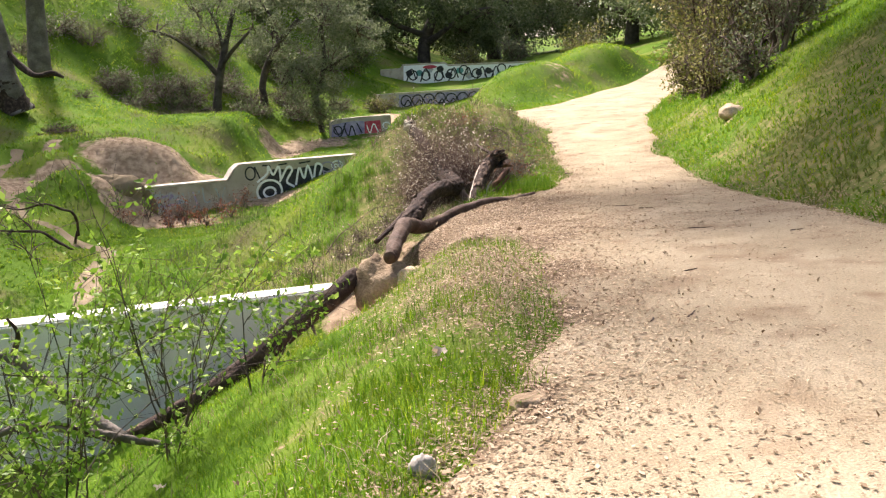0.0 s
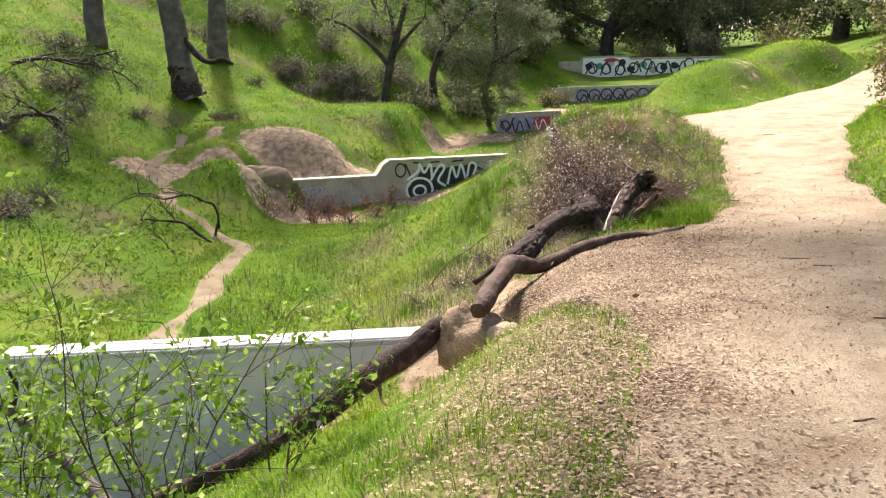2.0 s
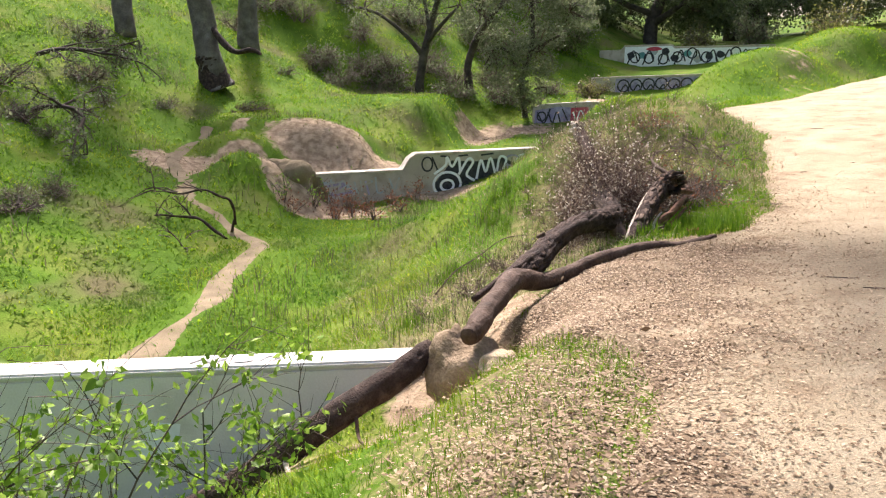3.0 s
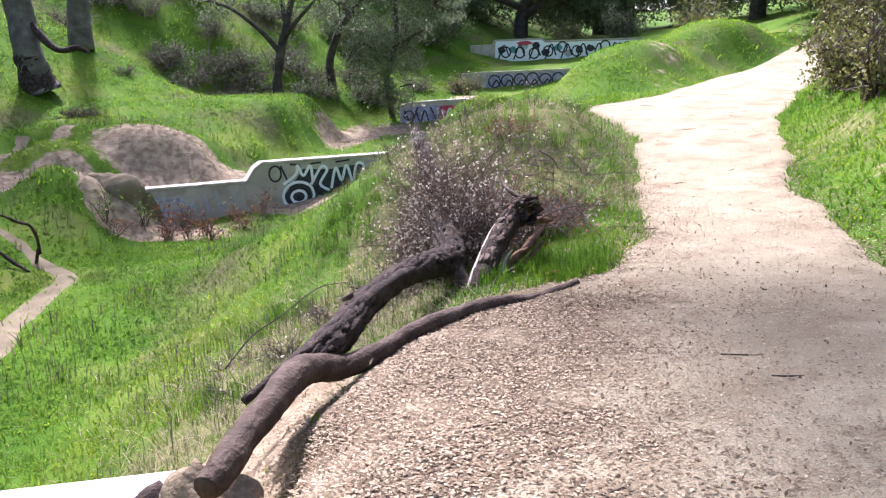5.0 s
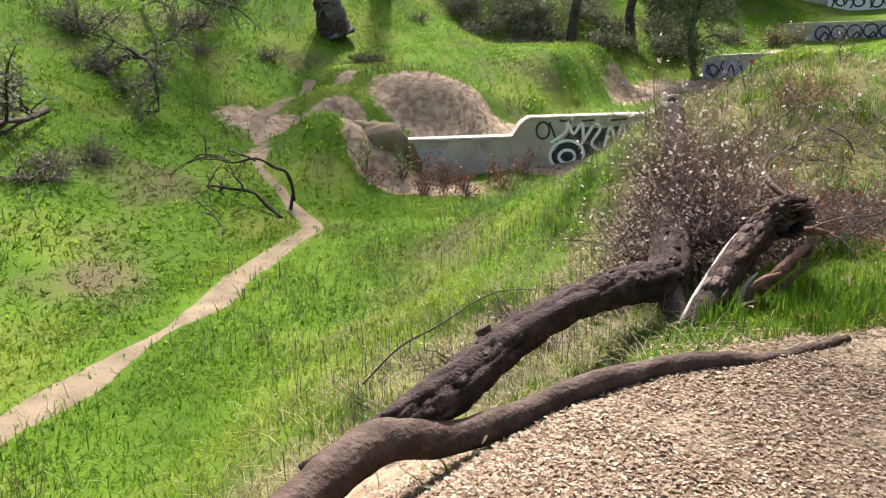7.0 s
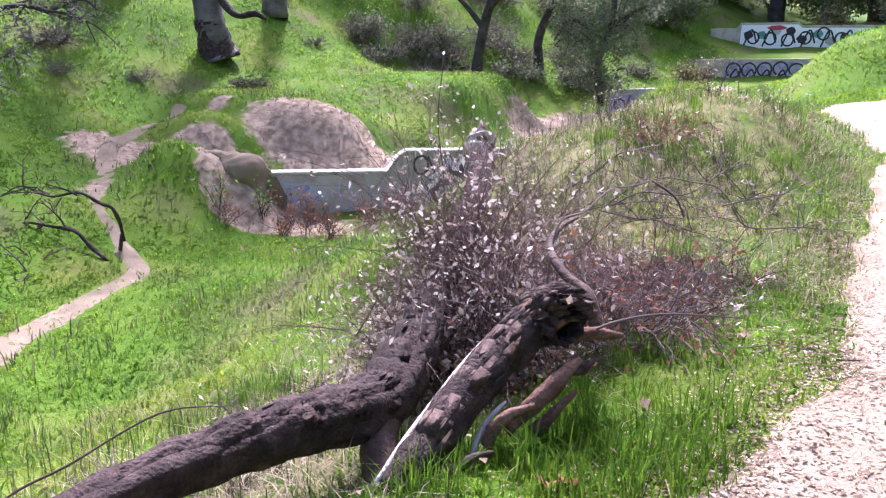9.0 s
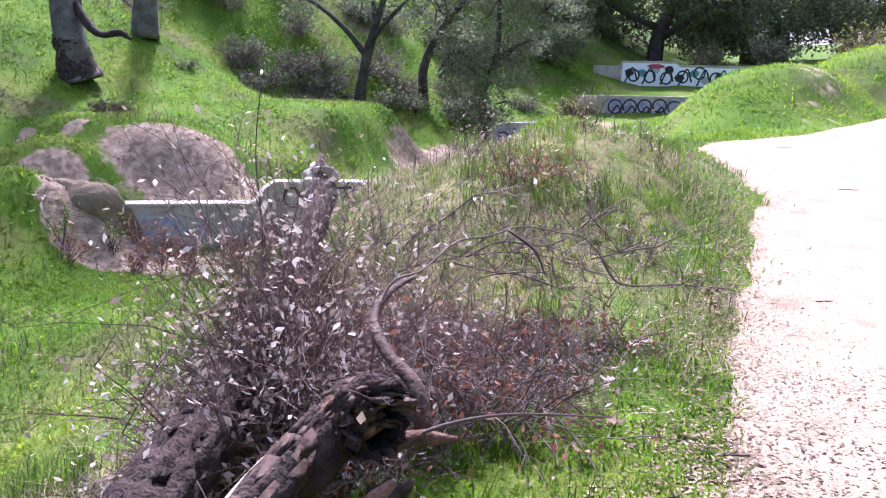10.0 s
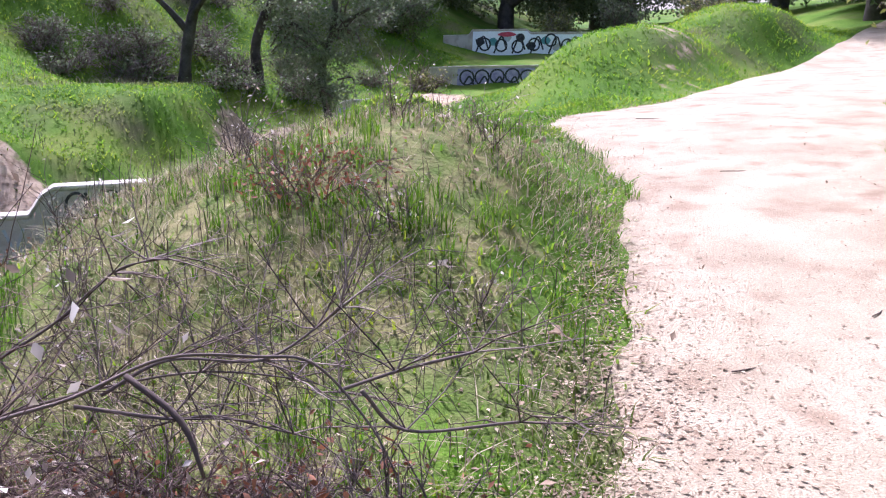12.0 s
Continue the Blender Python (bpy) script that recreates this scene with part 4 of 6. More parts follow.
hollow_line = [(0.40, 12.88, -0.30, 0.07), (0.47, 13.10, -0.17, 0.088), (0.54, 13.35, -0.02, 0.093), (0.61, 13.58, 0.09, 0.098), (0.69, 13.74, 0.18, 0.11), (0.76, 13.80, 0.23, 0.125), (0.84, 13.75, 0.245, 0.135)]
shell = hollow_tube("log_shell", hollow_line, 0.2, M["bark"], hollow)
crust("bark", hollow_line[1:], M["weathered"], shell, 300, 31, 0.05)
crust("bark_flake", hollow_line[4:], M["pale_wood"], shell, 9, 34, 0.055)
crust("bark", hollow_line[4:], M["rot"], shell, 34, 32, 0.045)
tube("pale_split", [(0.33, 12.86, -0.28, 0.012), (0.39, 13.12, -0.12, 0.018), (0.47, 13.45, 0.06, 0.014), (0.55, 13.65, 0.17, 0.01)], M["pale_wood"], hollow, 6, 5, 0.2, 0.1, 5, "pale peeled strip")
rot = np.random.RandomState(77)
for k, (a, b, r, mat) in enumerate([((0.70, 13.35, -0.16), (0.97, 13.58, 0.12), 0.045, "rot"), ((0.66, 13.25, -0.2), (0.84, 13.35, -0.03), 0.03, "rot"), ((0.80, 13.45, -0.2), (0.98, 13.5, 0.0), 0.03, "rot"), ((0.86, 13.85, 0.12), (1.06, 14.0, 0.11), 0.035, "rot"), ((0.84, 13.7, 0.0), (1.0, 13.68, 0.08), 0.03, "weathered"), ((0.55, 13.0, -0.25), (0.74, 13.12, -0.16), 0.022, "weathered"), ((0.62, 13.2, -0.24), (0.70, 13.38, -0.05), 0.018, "pale_wood")]):
    mid = tuple((np.array(a) + np.array(b)) / 2 + rot.uniform(-0.04, 0.04, 3))
    tube("torn_root", [(*a, r), (*mid, r * 0.9), (*b, r * 0.35)], M[mat], hollow, 7, 5, 0.25, 0.2, 40 + k)
tube("crooked_limb", [(0.94, 13.98, 0.12, 0.036), (0.87, 14.08, 0.26, 0.03), (0.72, 14.22, 0.31, 0.026), (0.57, 14.42, 0.39, 0.021), (0.53, 14.7, 0.44, 0.017), (0.56, 15.0, 0.455, 0.01)], M["weathered"], hollow, 9, 6, 0.1, 0.1, 9, "crooked brown dead limb")


def rock(name, at, size, mat, label, category="rock", seed=0, rough=0.22, group=""):
    bm = bmesh.new()
    bmesh.ops.create_icosphere(bm, subdivisions=4, radius=1.0)
    for v in bm.verts:
        n = noise.noise(v.co * 1.3 + Vector((seed, 0, 0))) * rough * 1.6 + noise.noise(v.co * 4 + Vector((0, seed, 0))) * rough * 0.45
        v.co = v.co * (1 + n)
        flat = Vector((round(v.co.x * 1.4) / 1.4, round(v.co.y * 1.4) / 1.4, round(v.co.z * 1.4) / 1.4))
        v.co = v.co.lerp(flat, 0.12)
        v.co = Vector((v.co.x * size[0], v.co.y * size[1], v.co.z * size[2]))
    me = bpy.data.meshes.new(name)
    bm.to_mesh(me)
    bm.free()
    me.polygons.foreach_set("use_smooth", np.ones(len(me.polygons), bool))
    me.materials.append(mat)
    ob = tagged(new(name, me), label, category, group)
    ob.matrix_world = pose(*at, 0, 0, seed * 47)
    return ob


rock("boulder", (-0.77, 9.66, -0.82), (0.36, 0.28, 0.38), M["earthy_stone"], "tan sandstone boulder wedged against the fallen log", "boulder", 3, 0.2)
rock("rock", (-0.42, 9.42, -0.62), (0.2, 0.14, 0.1), M["boulder"], "flat tan stone half sunk in the grass", "rock", 5)
rock("earth_lump", (-9.75, 25.35, -1.62), (0.95, 0.5, 0.76), M["trail"], "washed brown earth lump over the broken end of the wall", "earth lump", 16, 0.3)
rock("rock", (0.34, 3.62, ground_z(0.34, 3.62) + 0.015), (0.12, 0.09, 0.045), M["earthy_stone"], "small grey stone at the path's edge", "rock", 9, 0.25)
rock("rock", (-0.12, 3.0, ground_z(-0.12, 3.0) + 0.03), (0.05, 0.04, 0.05), M["stone"], "small pale stone in the grass", "rock", 4, 0.25)
rock("rock", (5.35, 16.4, ground_z(5.35, 16.4) + 0.05), (0.28, 0.2, 0.15), M["boulder"], "tan rock on the grassy slope", "rock", 6, 0.2)


# ---- shrubs ----
def grow(rng, start, way, length, radius, depth, out, tips, split=3, bend=0.35, gravity=0.0, shrink=0.62):
    """A twig with its side twigs, as tubes; ends are kept in tips."""
    n = 4
    p, d = np.array(start, float), np.array(way, float)
    line = [(*p, radius)]
    for k in range(1, n + 1):
        d = d + rng.normal(size=3) * bend / n + np.array([0, 0, -gravity / n])
        d /= np.linalg.norm(d)
        p = p + d * length / n
        line.append((*p, radius * (1 - 0.55 * k / n)))
        if depth == 0 or k >= 2:
            tips.append(p.copy())
        if depth > 0 and k >= 1:
            for _ in range(rng.randint(1, split)):
                w = d + rng.normal(size=3) * 0.65
                grow(rng, p, w / np.linalg.norm(w), length * shrink * rng.uniform(0.6, 1.1), radius * 0.5, depth - 1, out, tips, split, bend, gravity, shrink)
    out.append(tube_arrays(line, 3 if radius < 0.012 else 5, 0, 0, False))


def shrub(name, at, tall, spread, stems, twig, leaf, leaves, leaf_size, label, category="shrub", seed=1, depth=2, thick=0.012, gravity=0.1, droop=0.3, scatter=0.05, split=3, shrink=0.62, upright=1.0, cluster=1):
    rng = np.random.RandomState(seed)
    whole = thing(name, label, category, at=at)
    out, tips = [], []
    for k in range(stems):
        a = rng.uniform(0, 2 * np.pi)
        w = np.array([math.cos(a) * spread / tall, math.sin(a) * spread / tall, upright * rng.uniform(0.5, 1.1)]) * np.array([rng.uniform(0.2, 1)] * 2 + [1])
        w /= np.linalg.norm(w)
        start = np.array([rng.uniform(-1, 1) * spread * 0.18, rng.uniform(-1, 1) * spread * 0.18, -0.06])
        grow(rng, start, w, tall * rng.uniform(0.45, 0.8), thick, depth, out, tips, split, 0.45, gravity, shrink)
    v, f = merge(out)
    twigs = tagged(solid("branchwork", v, f, M[twig], whole), kind="stuff")
    if leaves:
        t = np.array(tips)
        c = np.repeat(t[rng.randint(0, len(t), leaves // cluster)], cluster, 0)
        leaves = len(c)
        c = c + rng.normal(size=(leaves, 3)) * scatter
        v, f = leaf_arrays(c, leaf_size, rng, droop)
        solid("foliage", v, f, M[leaf], twigs)
    return whole


# fresh green shrub on the bank, before the near dam
for k, (x, y, tall, sp, nst, nl) in enumerate([(-2.3, 6.6, 2.2, 0.8, 5, 900), (-3.1, 6.4, 2.5, 0.9, 6, 1900), (-1.8, 7.4, 1.3, 0.4, 3, 400), (-3.9, 6.9, 2.1, 0.9, 5, 1100)]):
    shrub("leafy_shrub", (x, y, ground_z(x, y)), tall, sp, nst, "dark_twig", "leaf", int(nl * 1.2), 0.043, "young shrub with fresh green leaves on thin dark stems", "shrub", 11 + k, 2, 0.011, 0.05, 0.2, 0.045, cluster=6)
shrub("leafy_shrub", (-2.2, 4.9, ground_z(-2.2, 4.9)), 0.35, 0.5, 4, "dark_twig", "leaf", 90, 0.03, "low sprawling sprig with small fresh green leaves", "shrub", 19, 1, 0.006)
# dry thicket round the broken log
shrub("dry_shrub", (0.0, 14.5, ground_z(0.0, 14.5)), 1.15, 0.75, 30, "red_twig", "pale_leaf", 2600, 0.026, "tangled dry shrub with small pale dead leaves", "shrub", 31, 2, 0.009, 0.15)
shrub("dry_shrub", (0.25, 15.3, ground_z(0.25, 15.3)), 0.95, 0.8, 20, "red_twig", "pale_leaf", 900, 0.024, "tangled dry shrub with small pale dead leaves", "shrub", 32, 2, 0.008, 0.2)
shrub("dry_shrub", (0.95, 14.75, ground_z(0.95, 14.75)), 0.85, 0.95, 24, "twig", "rust_leaf", 500, 0.026, "low tangle of dry brown brush and twigs", "shrub", 33, 2, 0.008, 0.45)
shrub("dry_shrub", (1.1, 15.6, ground_z(1.1, 15.6)), 0.5, 0.8, 16, "twig", "pale_leaf", 260, 0.026, "low tangle of dry brown brush and twigs", "shrub", 34, 2, 0.007, 0.5)
shrub("dry_shrub", (0.35, 16.0, ground_z(0.35, 16.0)), 0.7, 0.8, 16, "twig", "pale_leaf", 300, 0.022, "thin dry grey brush", "shrub", 35, 2, 0.007, 0.2)
shrub("dry_shrub", (-0.45, 14.2, ground_z(-0.45, 14.2)), 0.5, 0.45, 8, "twig", "pale_leaf", 500, 0.024, "tangled dry shrub with small pale dead leaves", "shrub", 36, 2, 0.008, 0.15)
shrub("dry_shrub", (-0.95, 12.5, ground_z(-0.95, 12.5)), 0.36, 0.6, 10, "twig", "pale_leaf", 60, 0.018, "low grey leafless brush on the bank", "shrub", 37, 2, 0.006, 0.35)
shrub("dry_shrub", (-1.0, 11.7, ground_z(-1.0, 11.7)), 0.4, 0.55, 9, "twig", "pale_leaf", 40, 0.018, "low grey leafless brush on the bank", "shrub", 38, 2, 0.006, 0.35)
shrub("dry_shrub", (0.38, 18.9, ground_z(0.38, 18.9)), 0.5, 0.6, 14, "red_twig", "rust_leaf", 380, 0.026, "small shrub with rust-brown dead leaves", "shrub", 39, 2, 0.006, 0.2)
for k, (x, y, tall, sp, leaf, n) in enumerate([(0.95, 15.9, 0.6, 0.8, "rust_leaf", 160), (1.45, 16.3, 0.45, 0.7, "rust_leaf", 160), (0.35, 16.6, 0.7, 0.9, "pale_leaf", 200), (1.3, 15.9, 0.3, 0.7, "pale_leaf", 120), (-0.3, 16.2, 0.5, 0.7, "pale_leaf", 200), (0.0, 14.9, 0.8, 0.5, "pale_leaf", 700), (0.6, 14.45, 0.6, 0.7, "rust_leaf", 260), (-1.2, 13.2, 0.32, 0.6, "pale_leaf", 50), (-1.6, 13.6, 0.4, 0.6, "pale_leaf", 60), (-1.9, 12.9, 0.32, 0.6, "pale_leaf", 40), (-1.4, 14.4, 0.45, 0.6, "pale_leaf", 80), (-0.8, 13.5, 0.4, 0.5, "pale_leaf", 80), (-2.3, 13.9, 0.35, 0.6, "pale_leaf", 40), (-0.75, 12.8, 0.3, 0.5, "pale_leaf", 40), (-0.9, 14.7, 0.5, 0.6, "pale_leaf", 160), (0.5, 16.1, 0.45, 0.7, "rust_leaf", 120), (0.9, 16.05, 0.42, 0.7, "pale_leaf", 120), (1.2, 16.2, 0.36, 0.6, "rust_leaf", 90), (0.15, 16.3, 0.5, 0.7, "pale_leaf", 120), (0.7, 16.45, 0.4, 0.7, "rust_leaf", 100)]):
    shrub("dry_shrub", (x, y, ground_z(x, y)), tall, sp, 20, "twig", leaf, n, 0.028, "low sprawling tangle of dry reddish-brown twigs", "shrub", 160 + k, 2, 0.007, 0.45)
for k, pts in enumerate([[(0.10, 16.00, 0.20), (0.17, 16.06, 0.24), (0.48, 16.12, 0.33), (0.79, 16.18, 0.38), (1.07, 16.24, 0.35), (1.20, 16.30, 0.29)], [(0.15, 16.00, 0.37), (0.19, 16.06, 0.43), (0.35, 16.12, 0.54), (0.52, 16.18, 0.69), (0.61, 16.24, 0.72)], [(0.46, 16.00, 0.32), (0.73, 16.06, 0.27), (0.86, 16.12, 0.26), (1.08, 16.18, 0.19)], [(0.55, 16.00, 0.36), (0.74, 16.06, 0.46), (1.00, 16.12, 0.45), (1.16, 16.18, 0.54), (1.22, 16.24, 0.59)], [(1.28, 16.00, 0.42), (1.43, 16.06, 0.46), (1.65, 16.12, 0.51)], [(1.34, 16.00, 0.42), (1.46, 16.06, 0.28), (1.79, 16.12, 0.30)]]):
    bare = thing("arching_branch", "long thin bare branch lying over the dry brush", "branch")
    tube("stem", [(*p, 0.0062 - 0.0009 * i) for i, p in enumerate(pts)], M["twig"], bare, 7, 6, 0.15, 0, 170 + k)
    rng = np.random.RandomState(180 + k)
    out, tips = [], []
    for p in pts[1:]:
        for _ in range(5):
            w = np.array([rng.uniform(-0.6, 1), rng.uniform(-0.3, 1), rng.uniform(-0.2, 0.7)])
            grow(rng, p, w / np.linalg.norm(w), 0.32, 0.0036, 1, out, tips, 3, 0.6, 0.1)
    v, f = merge(out)
    tagged(solid("branchwork", v, f, M["twig"], bare), kind="stuff")
snare = thing("dead_branch", "grey dead bough with bare forks below the shrub", "branch")
for k, pts in enumerate([[(-4.3, 7.4, -0.75, 0.05), (-3.95, 7.4, -0.78, 0.05), (-3.7, 7.4, -0.98, 0.055), (-3.35, 7.35, -1.25, 0.06), (-2.9, 7.2, -1.5, 0.06)], [(-3.9, 7.4, -0.8, 0.03), (-3.8, 7.35, -0.55, 0.02), (-3.85, 7.3, -0.4, 0.01)], [(-4.2, 6.8, -1.45, 0.03), (-3.6, 6.8, -1.2, 0.035), (-3.0, 6.85, -1.3, 0.04), (-2.4, 7.0, -1.5, 0.03)], [(-3.5, 6.7, -1.25, 0.02), (-3.2, 6.6, -1.1, 0.016), (-2.7, 6.5, -1.25, 0.01)]]):
    tube("limb", pts, M["trunk" if k % 2 == 0 else "bark"], snare, 8, 6, 0.1, 0.06, 190 + k)
arch = thing("arching_branch", "long thin bare branch arching over the dry brush", "branch")
tube("stem", [(x, y, z, r * 0.7) for x, y, z, r in [(0.55, 14.4, 0.0, 0.011), (0.55, 14.6, 0.46, 0.009), (0.66, 14.8, 0.54, 0.008), (0.70, 15.2, 0.60, 0.007), (0.82, 15.4, 0.61, 0.0065), (0.95, 15.6, 0.64, 0.006), (1.12, 15.75, 0.60, 0.006), (1.26, 15.8, 0.57, 0.006), (1.40, 15.8, 0.42, 0.005), (1.48, 15.8, 0.27, 0.003)]], M["twig"], arch, 6, 6, 0.05, 0, 2)
tube("side_twig", [(0.9, 15.5, 0.63, 0.008), (1.05, 15.45, 0.55, 0.008), (1.12, 15.4, 0.44, 0.004)], M["dark_twig"], arch, 5, 4, 0, 0, 3)
spray = thing("arching_branch", "thin pale twig reaching out over the grass", "branch")
tube("stem", [(0.85, 13.95, 0.05, 0.009), (1.0, 13.9, 0.18, 0.0075), (1.25, 13.93, 0.26, 0.0055), (1.6, 14.1, 0.24, 0.003)], M["twig"], spray, 5, 5, 0, 0, 4)
bank_stem = thing("arching_branch", "long dark bare stem arching over the bank", "branch")
tube("stem", [(-1.8, 12.5, -0.95, 0.008), (-1.62, 12.75, -0.72, 0.0075), (-1.42, 12.95, -0.60, 0.0065), (-1.15, 13.3, -0.42, 0.0055), (-0.85, 13.5, -0.40, 0.003)], M["dark_twig"], bank_stem, 7, 6, 0.1, 0, 8)
sprout = thing("sprout", "tall thin sprout with a few white buds", "sprout")
tube("stem", [(-0.40, 15.3, ground_z(-0.4, 15.3) - 0.05, 0.006), (-0.46, 15.4, 0.4, 0.005), (-0.56, 15.5, 0.93, 0.004), (-0.52, 15.5, 1.36, 0.003)], M["dark_twig"], sprout, 5, 6, 0, 0, 5)
v, f = leaf_arrays(np.array([(-0.54, 15.5, 0.7)] * 60) + np.random.RandomState(6).normal(size=(60, 3)) * np.array([0.05, 0.05, 0.3]), 0.024, np.random.RandomState(7))
tagged(solid("buds", v, f, M["pale_leaf"], sprout), kind="stuff")
# dead branch in the gully
dead = thing("dead_branch", "bare weathered dead branch lying forked in the gully", "branch")
zb = ground_z(-9.5, 21.4)
for k, pts in enumerate([[(-9.4, 21.3, zb - 0.05, 0.06), (-9.65, 21.3, zb + 0.12, 0.07), (-10.0, 21.3, zb + 0.36, 0.065), (-10.25, 21.3, zb + 0.5, 0.06), (-10.8, 21.25, zb + 0.46, 0.045), (-11.15, 21.2, zb + 0.45, 0.035), (-11.6, 21.1, zb + 0.34, 0.015)],
                         [(-9.3, 21.7, zb + 0.3, 0.06), (-9.25, 21.5, zb + 0.85, 0.06), (-9.55, 21.4, zb + 0.98, 0.055), (-9.95, 21.3, zb + 1.08, 0.045), (-10.6, 21.3, zb + 1.06, 0.035), (-11.2, 21.3, zb + 1.10, 0.025), (-11.75, 21.3, zb + 0.98, 0.012)],
                         [(-9.45, 21.75, zb - 0.05, 0.06), (-9.4, 21.7, zb + 0.15, 0.06), (-9.3, 21.65, zb + 0.4, 0.055)],
                         [(-9.65, 21.2, zb + 0.1, 0.05), (-9.8, 20.7, zb + 0.03, 0.045), (-9.9, 20.3, zb + 0.06, 0.04), (-9.75, 19.9, zb + 0.05, 0.03), (-9.5, 19.3, zb + 0.02, 0.012)],
                         [(-9.9, 20.4, zb + 0.05, 0.03), (-10.2, 20.1, zb + 0.25, 0.022), (-10.5, 20.0, zb + 0.2, 0.01)],
                         [(-10.8, 21.25, zb + 0.46, 0.03), (-11.0, 21.3, zb + 0.62, 0.022), (-11.15, 21.3, zb + 0.8, 0.01)],
                         [(-10.3, 21.3, zb + 1.07, 0.026), (-10.4, 21.3, zb + 0.92, 0.02), (-10.5, 21.3, zb + 0.78, 0.008)]]):
    tube("limb", [(x + 0.05 * math.sin(7 * y + 9 * x), y, z + 0.05 * math.sin(5 * x + k), r * 0.55) for x, y, z, r in pts], M["bark" if k < 4 else "trunk"], dead, 8, 6, 0.28, 0.12, 58 + k)
rng = np.random.RandomState(71)
out, tips = [], []
for p in [(-9.95, 21.3, zb + 1.08), (-10.6, 21.3, zb + 1.06), (-11.2, 21.3, zb + 1.1), (-10.3, 21.3, zb + 0.5), (-10.8, 21.25, zb + 0.46), (-11.2, 21.2, zb + 0.43), (-9.8, 20.7, zb + 0.03), (-9.9, 20.3, zb + 0.06), (-9.7, 19.9, zb + 0.05)]:
    for _ in range(2):
        w = np.array([rng.uniform(-1, 0.3), rng.uniform(-0.6, 0.3), rng.uniform(-0.4, 0.6)])
        grow(rng, p, w / np.linalg.norm(w), 0.6, 0.018, 1, out, tips, 2, 0.6, 0.1)
v, f = merge(out)
tagged(solid("branchwork", v, f, M["dark_twig"], dead), kind="stuff")
for k, (x, y) in enumerate([(-7.9, 25.6), (-8.7, 25.0), (-6.9, 26.2), (-9.3, 24.4), (-7.2, 25.3), (-8.3, 25.3), (-6.5, 25.6), (-7.6, 24.9), (-8.0, 24.6), (-7.0, 24.8), (-9.0, 24.1), (-6.2, 26.4)]):
    shrub("weed", (x, y, ground_z(x, y)), 0.95 if k % 2 else 0.7, 0.4, 6, "twig", "leaf" if k in (1, 3) else "rust_leaf", 90, 0.05, "tall dry weed stalks at the foot of the dam", "weed", 60 + k, 1, 0.012)


# ---- trees ----
def tree(name, at, trunk, limbs, blobs, bark, leaf, leaves, leaf_size, label, seed=1, sides=12, base_dark=False):
    """trunk and limbs: rows of x, y, z, r from the foot. blobs: centres and radii of the crown's masses."""
    rng = np.random.RandomState(seed)
    whole = thing(name, label, "tree", at=at)
    tube("trunk", trunk, M[bark], whole, sides, 8, 0.08, 0.07, seed)
    for k, limb in enumerate(limbs):
        tube("limb", limb, M[bark], whole, 8, 6, 0.08, 0.05, seed + k)
    b = np.array(blobs, float)
    vol = b[:, 3] * b[:, 4]
    pick = rng.choice(len(b), leaves // 45, p=vol / vol.sum())
    d = rng.normal(size=(len(pick), 3))
    d /= np.linalg.norm(d, axis=1)[:, None]
    core = b[pick, :3] + d * np.stack([b[pick, 3], b[pick, 3], b[pick, 4]], 1) * rng.uniform(0.35, 1.08, (len(pick), 1))
    c = np.repeat(core, 45, 0) + rng.normal(size=(len(core) * 45, 3)) * leaf_size * np.array([2.4, 2.4, 1.7])
    v, f = leaf_arrays(c, leaf_size, rng, 0.4)
    solid("crown", v, f, M[leaf], whole)
    out = []
    for q in core[::4]:
        near = b[np.argmin(np.linalg.norm(b[:, :3] - q, axis=1)), :3]
        out.append(tube_arrays(smooth_line([(*near, 0.04), (*((near + q) / 2 + rng.normal(size=3) * 0.15), 0.025), (*q, 0.01)], 3), 4, 0, 0, False))
    v, f = merge(out)
    tagged(solid("branchwork", v, f, M["dark_twig"], whole), kind="stuff")
    return whole


def gz(x, y, dz=-0.15):
    return (x, y, ground_z(x, y) + dz)


old_tree = tree("tree", gz(-16.65, 33.9), [(0.25, 0.1, 0, 0.62), (0.05, 0, 0.7, 0.50), (-0.15, 0, 2.2, 0.45), (-0.45, 0, 4.5, 0.42), (-0.5, 0.2, 8.5, 0.36), (-0.3, 0.2, 12.5, 0.2)],
     [[(-0.5, 0, 8.0, 0.2), (-2.2, 0.4, 10.5, 0.12), (-3.8, 0.6, 12.2, 0.06)], [(-0.5, 0, 8.4, 0.2), (1.6, -0.6, 10.8, 0.12), (3.2, -0.8, 12.6, 0.06)]],
     [(-0.4, 0, 14, 3.4, 1.8), (-4.0, 0.5, 12.8, 3.0, 1.6), (3.6, -0.9, 12.6, 3.2, 1.6), (0.5, 3.0, 12.4, 3.0, 1.4), (0.4, -3.4, 12.2, 3.0, 1.4)], "trunk", "grey_leaf", 2600, 0.17, "large old tree with a pale grey trunk, charred at its foot", 3, 18)
tube("dead_limb", [(0.15, 0, 2.3, 0.12), (0.7, -0.2, 1.75, 0.13), (1.3, -0.3, 1.4, 0.10), (1.9, -0.3, 1.45, 0.10), (2.3, -0.3, 1.3, 0.05)], M["bark"], old_tree, 10, 6, 0.12, 0.1, 33, "dark drooping dead limb")
tube("charred_foot", [(0.25, 0.1, 0, 0.63), (0.05, 0, 0.7, 0.515), (-0.05, 0, 1.15, 0.485), (-0.08, 0, 1.4, 0.44)], M["bark"], old_tree, 22, 6, 0.06, 0.2, 3, "charred black foot of the trunk")
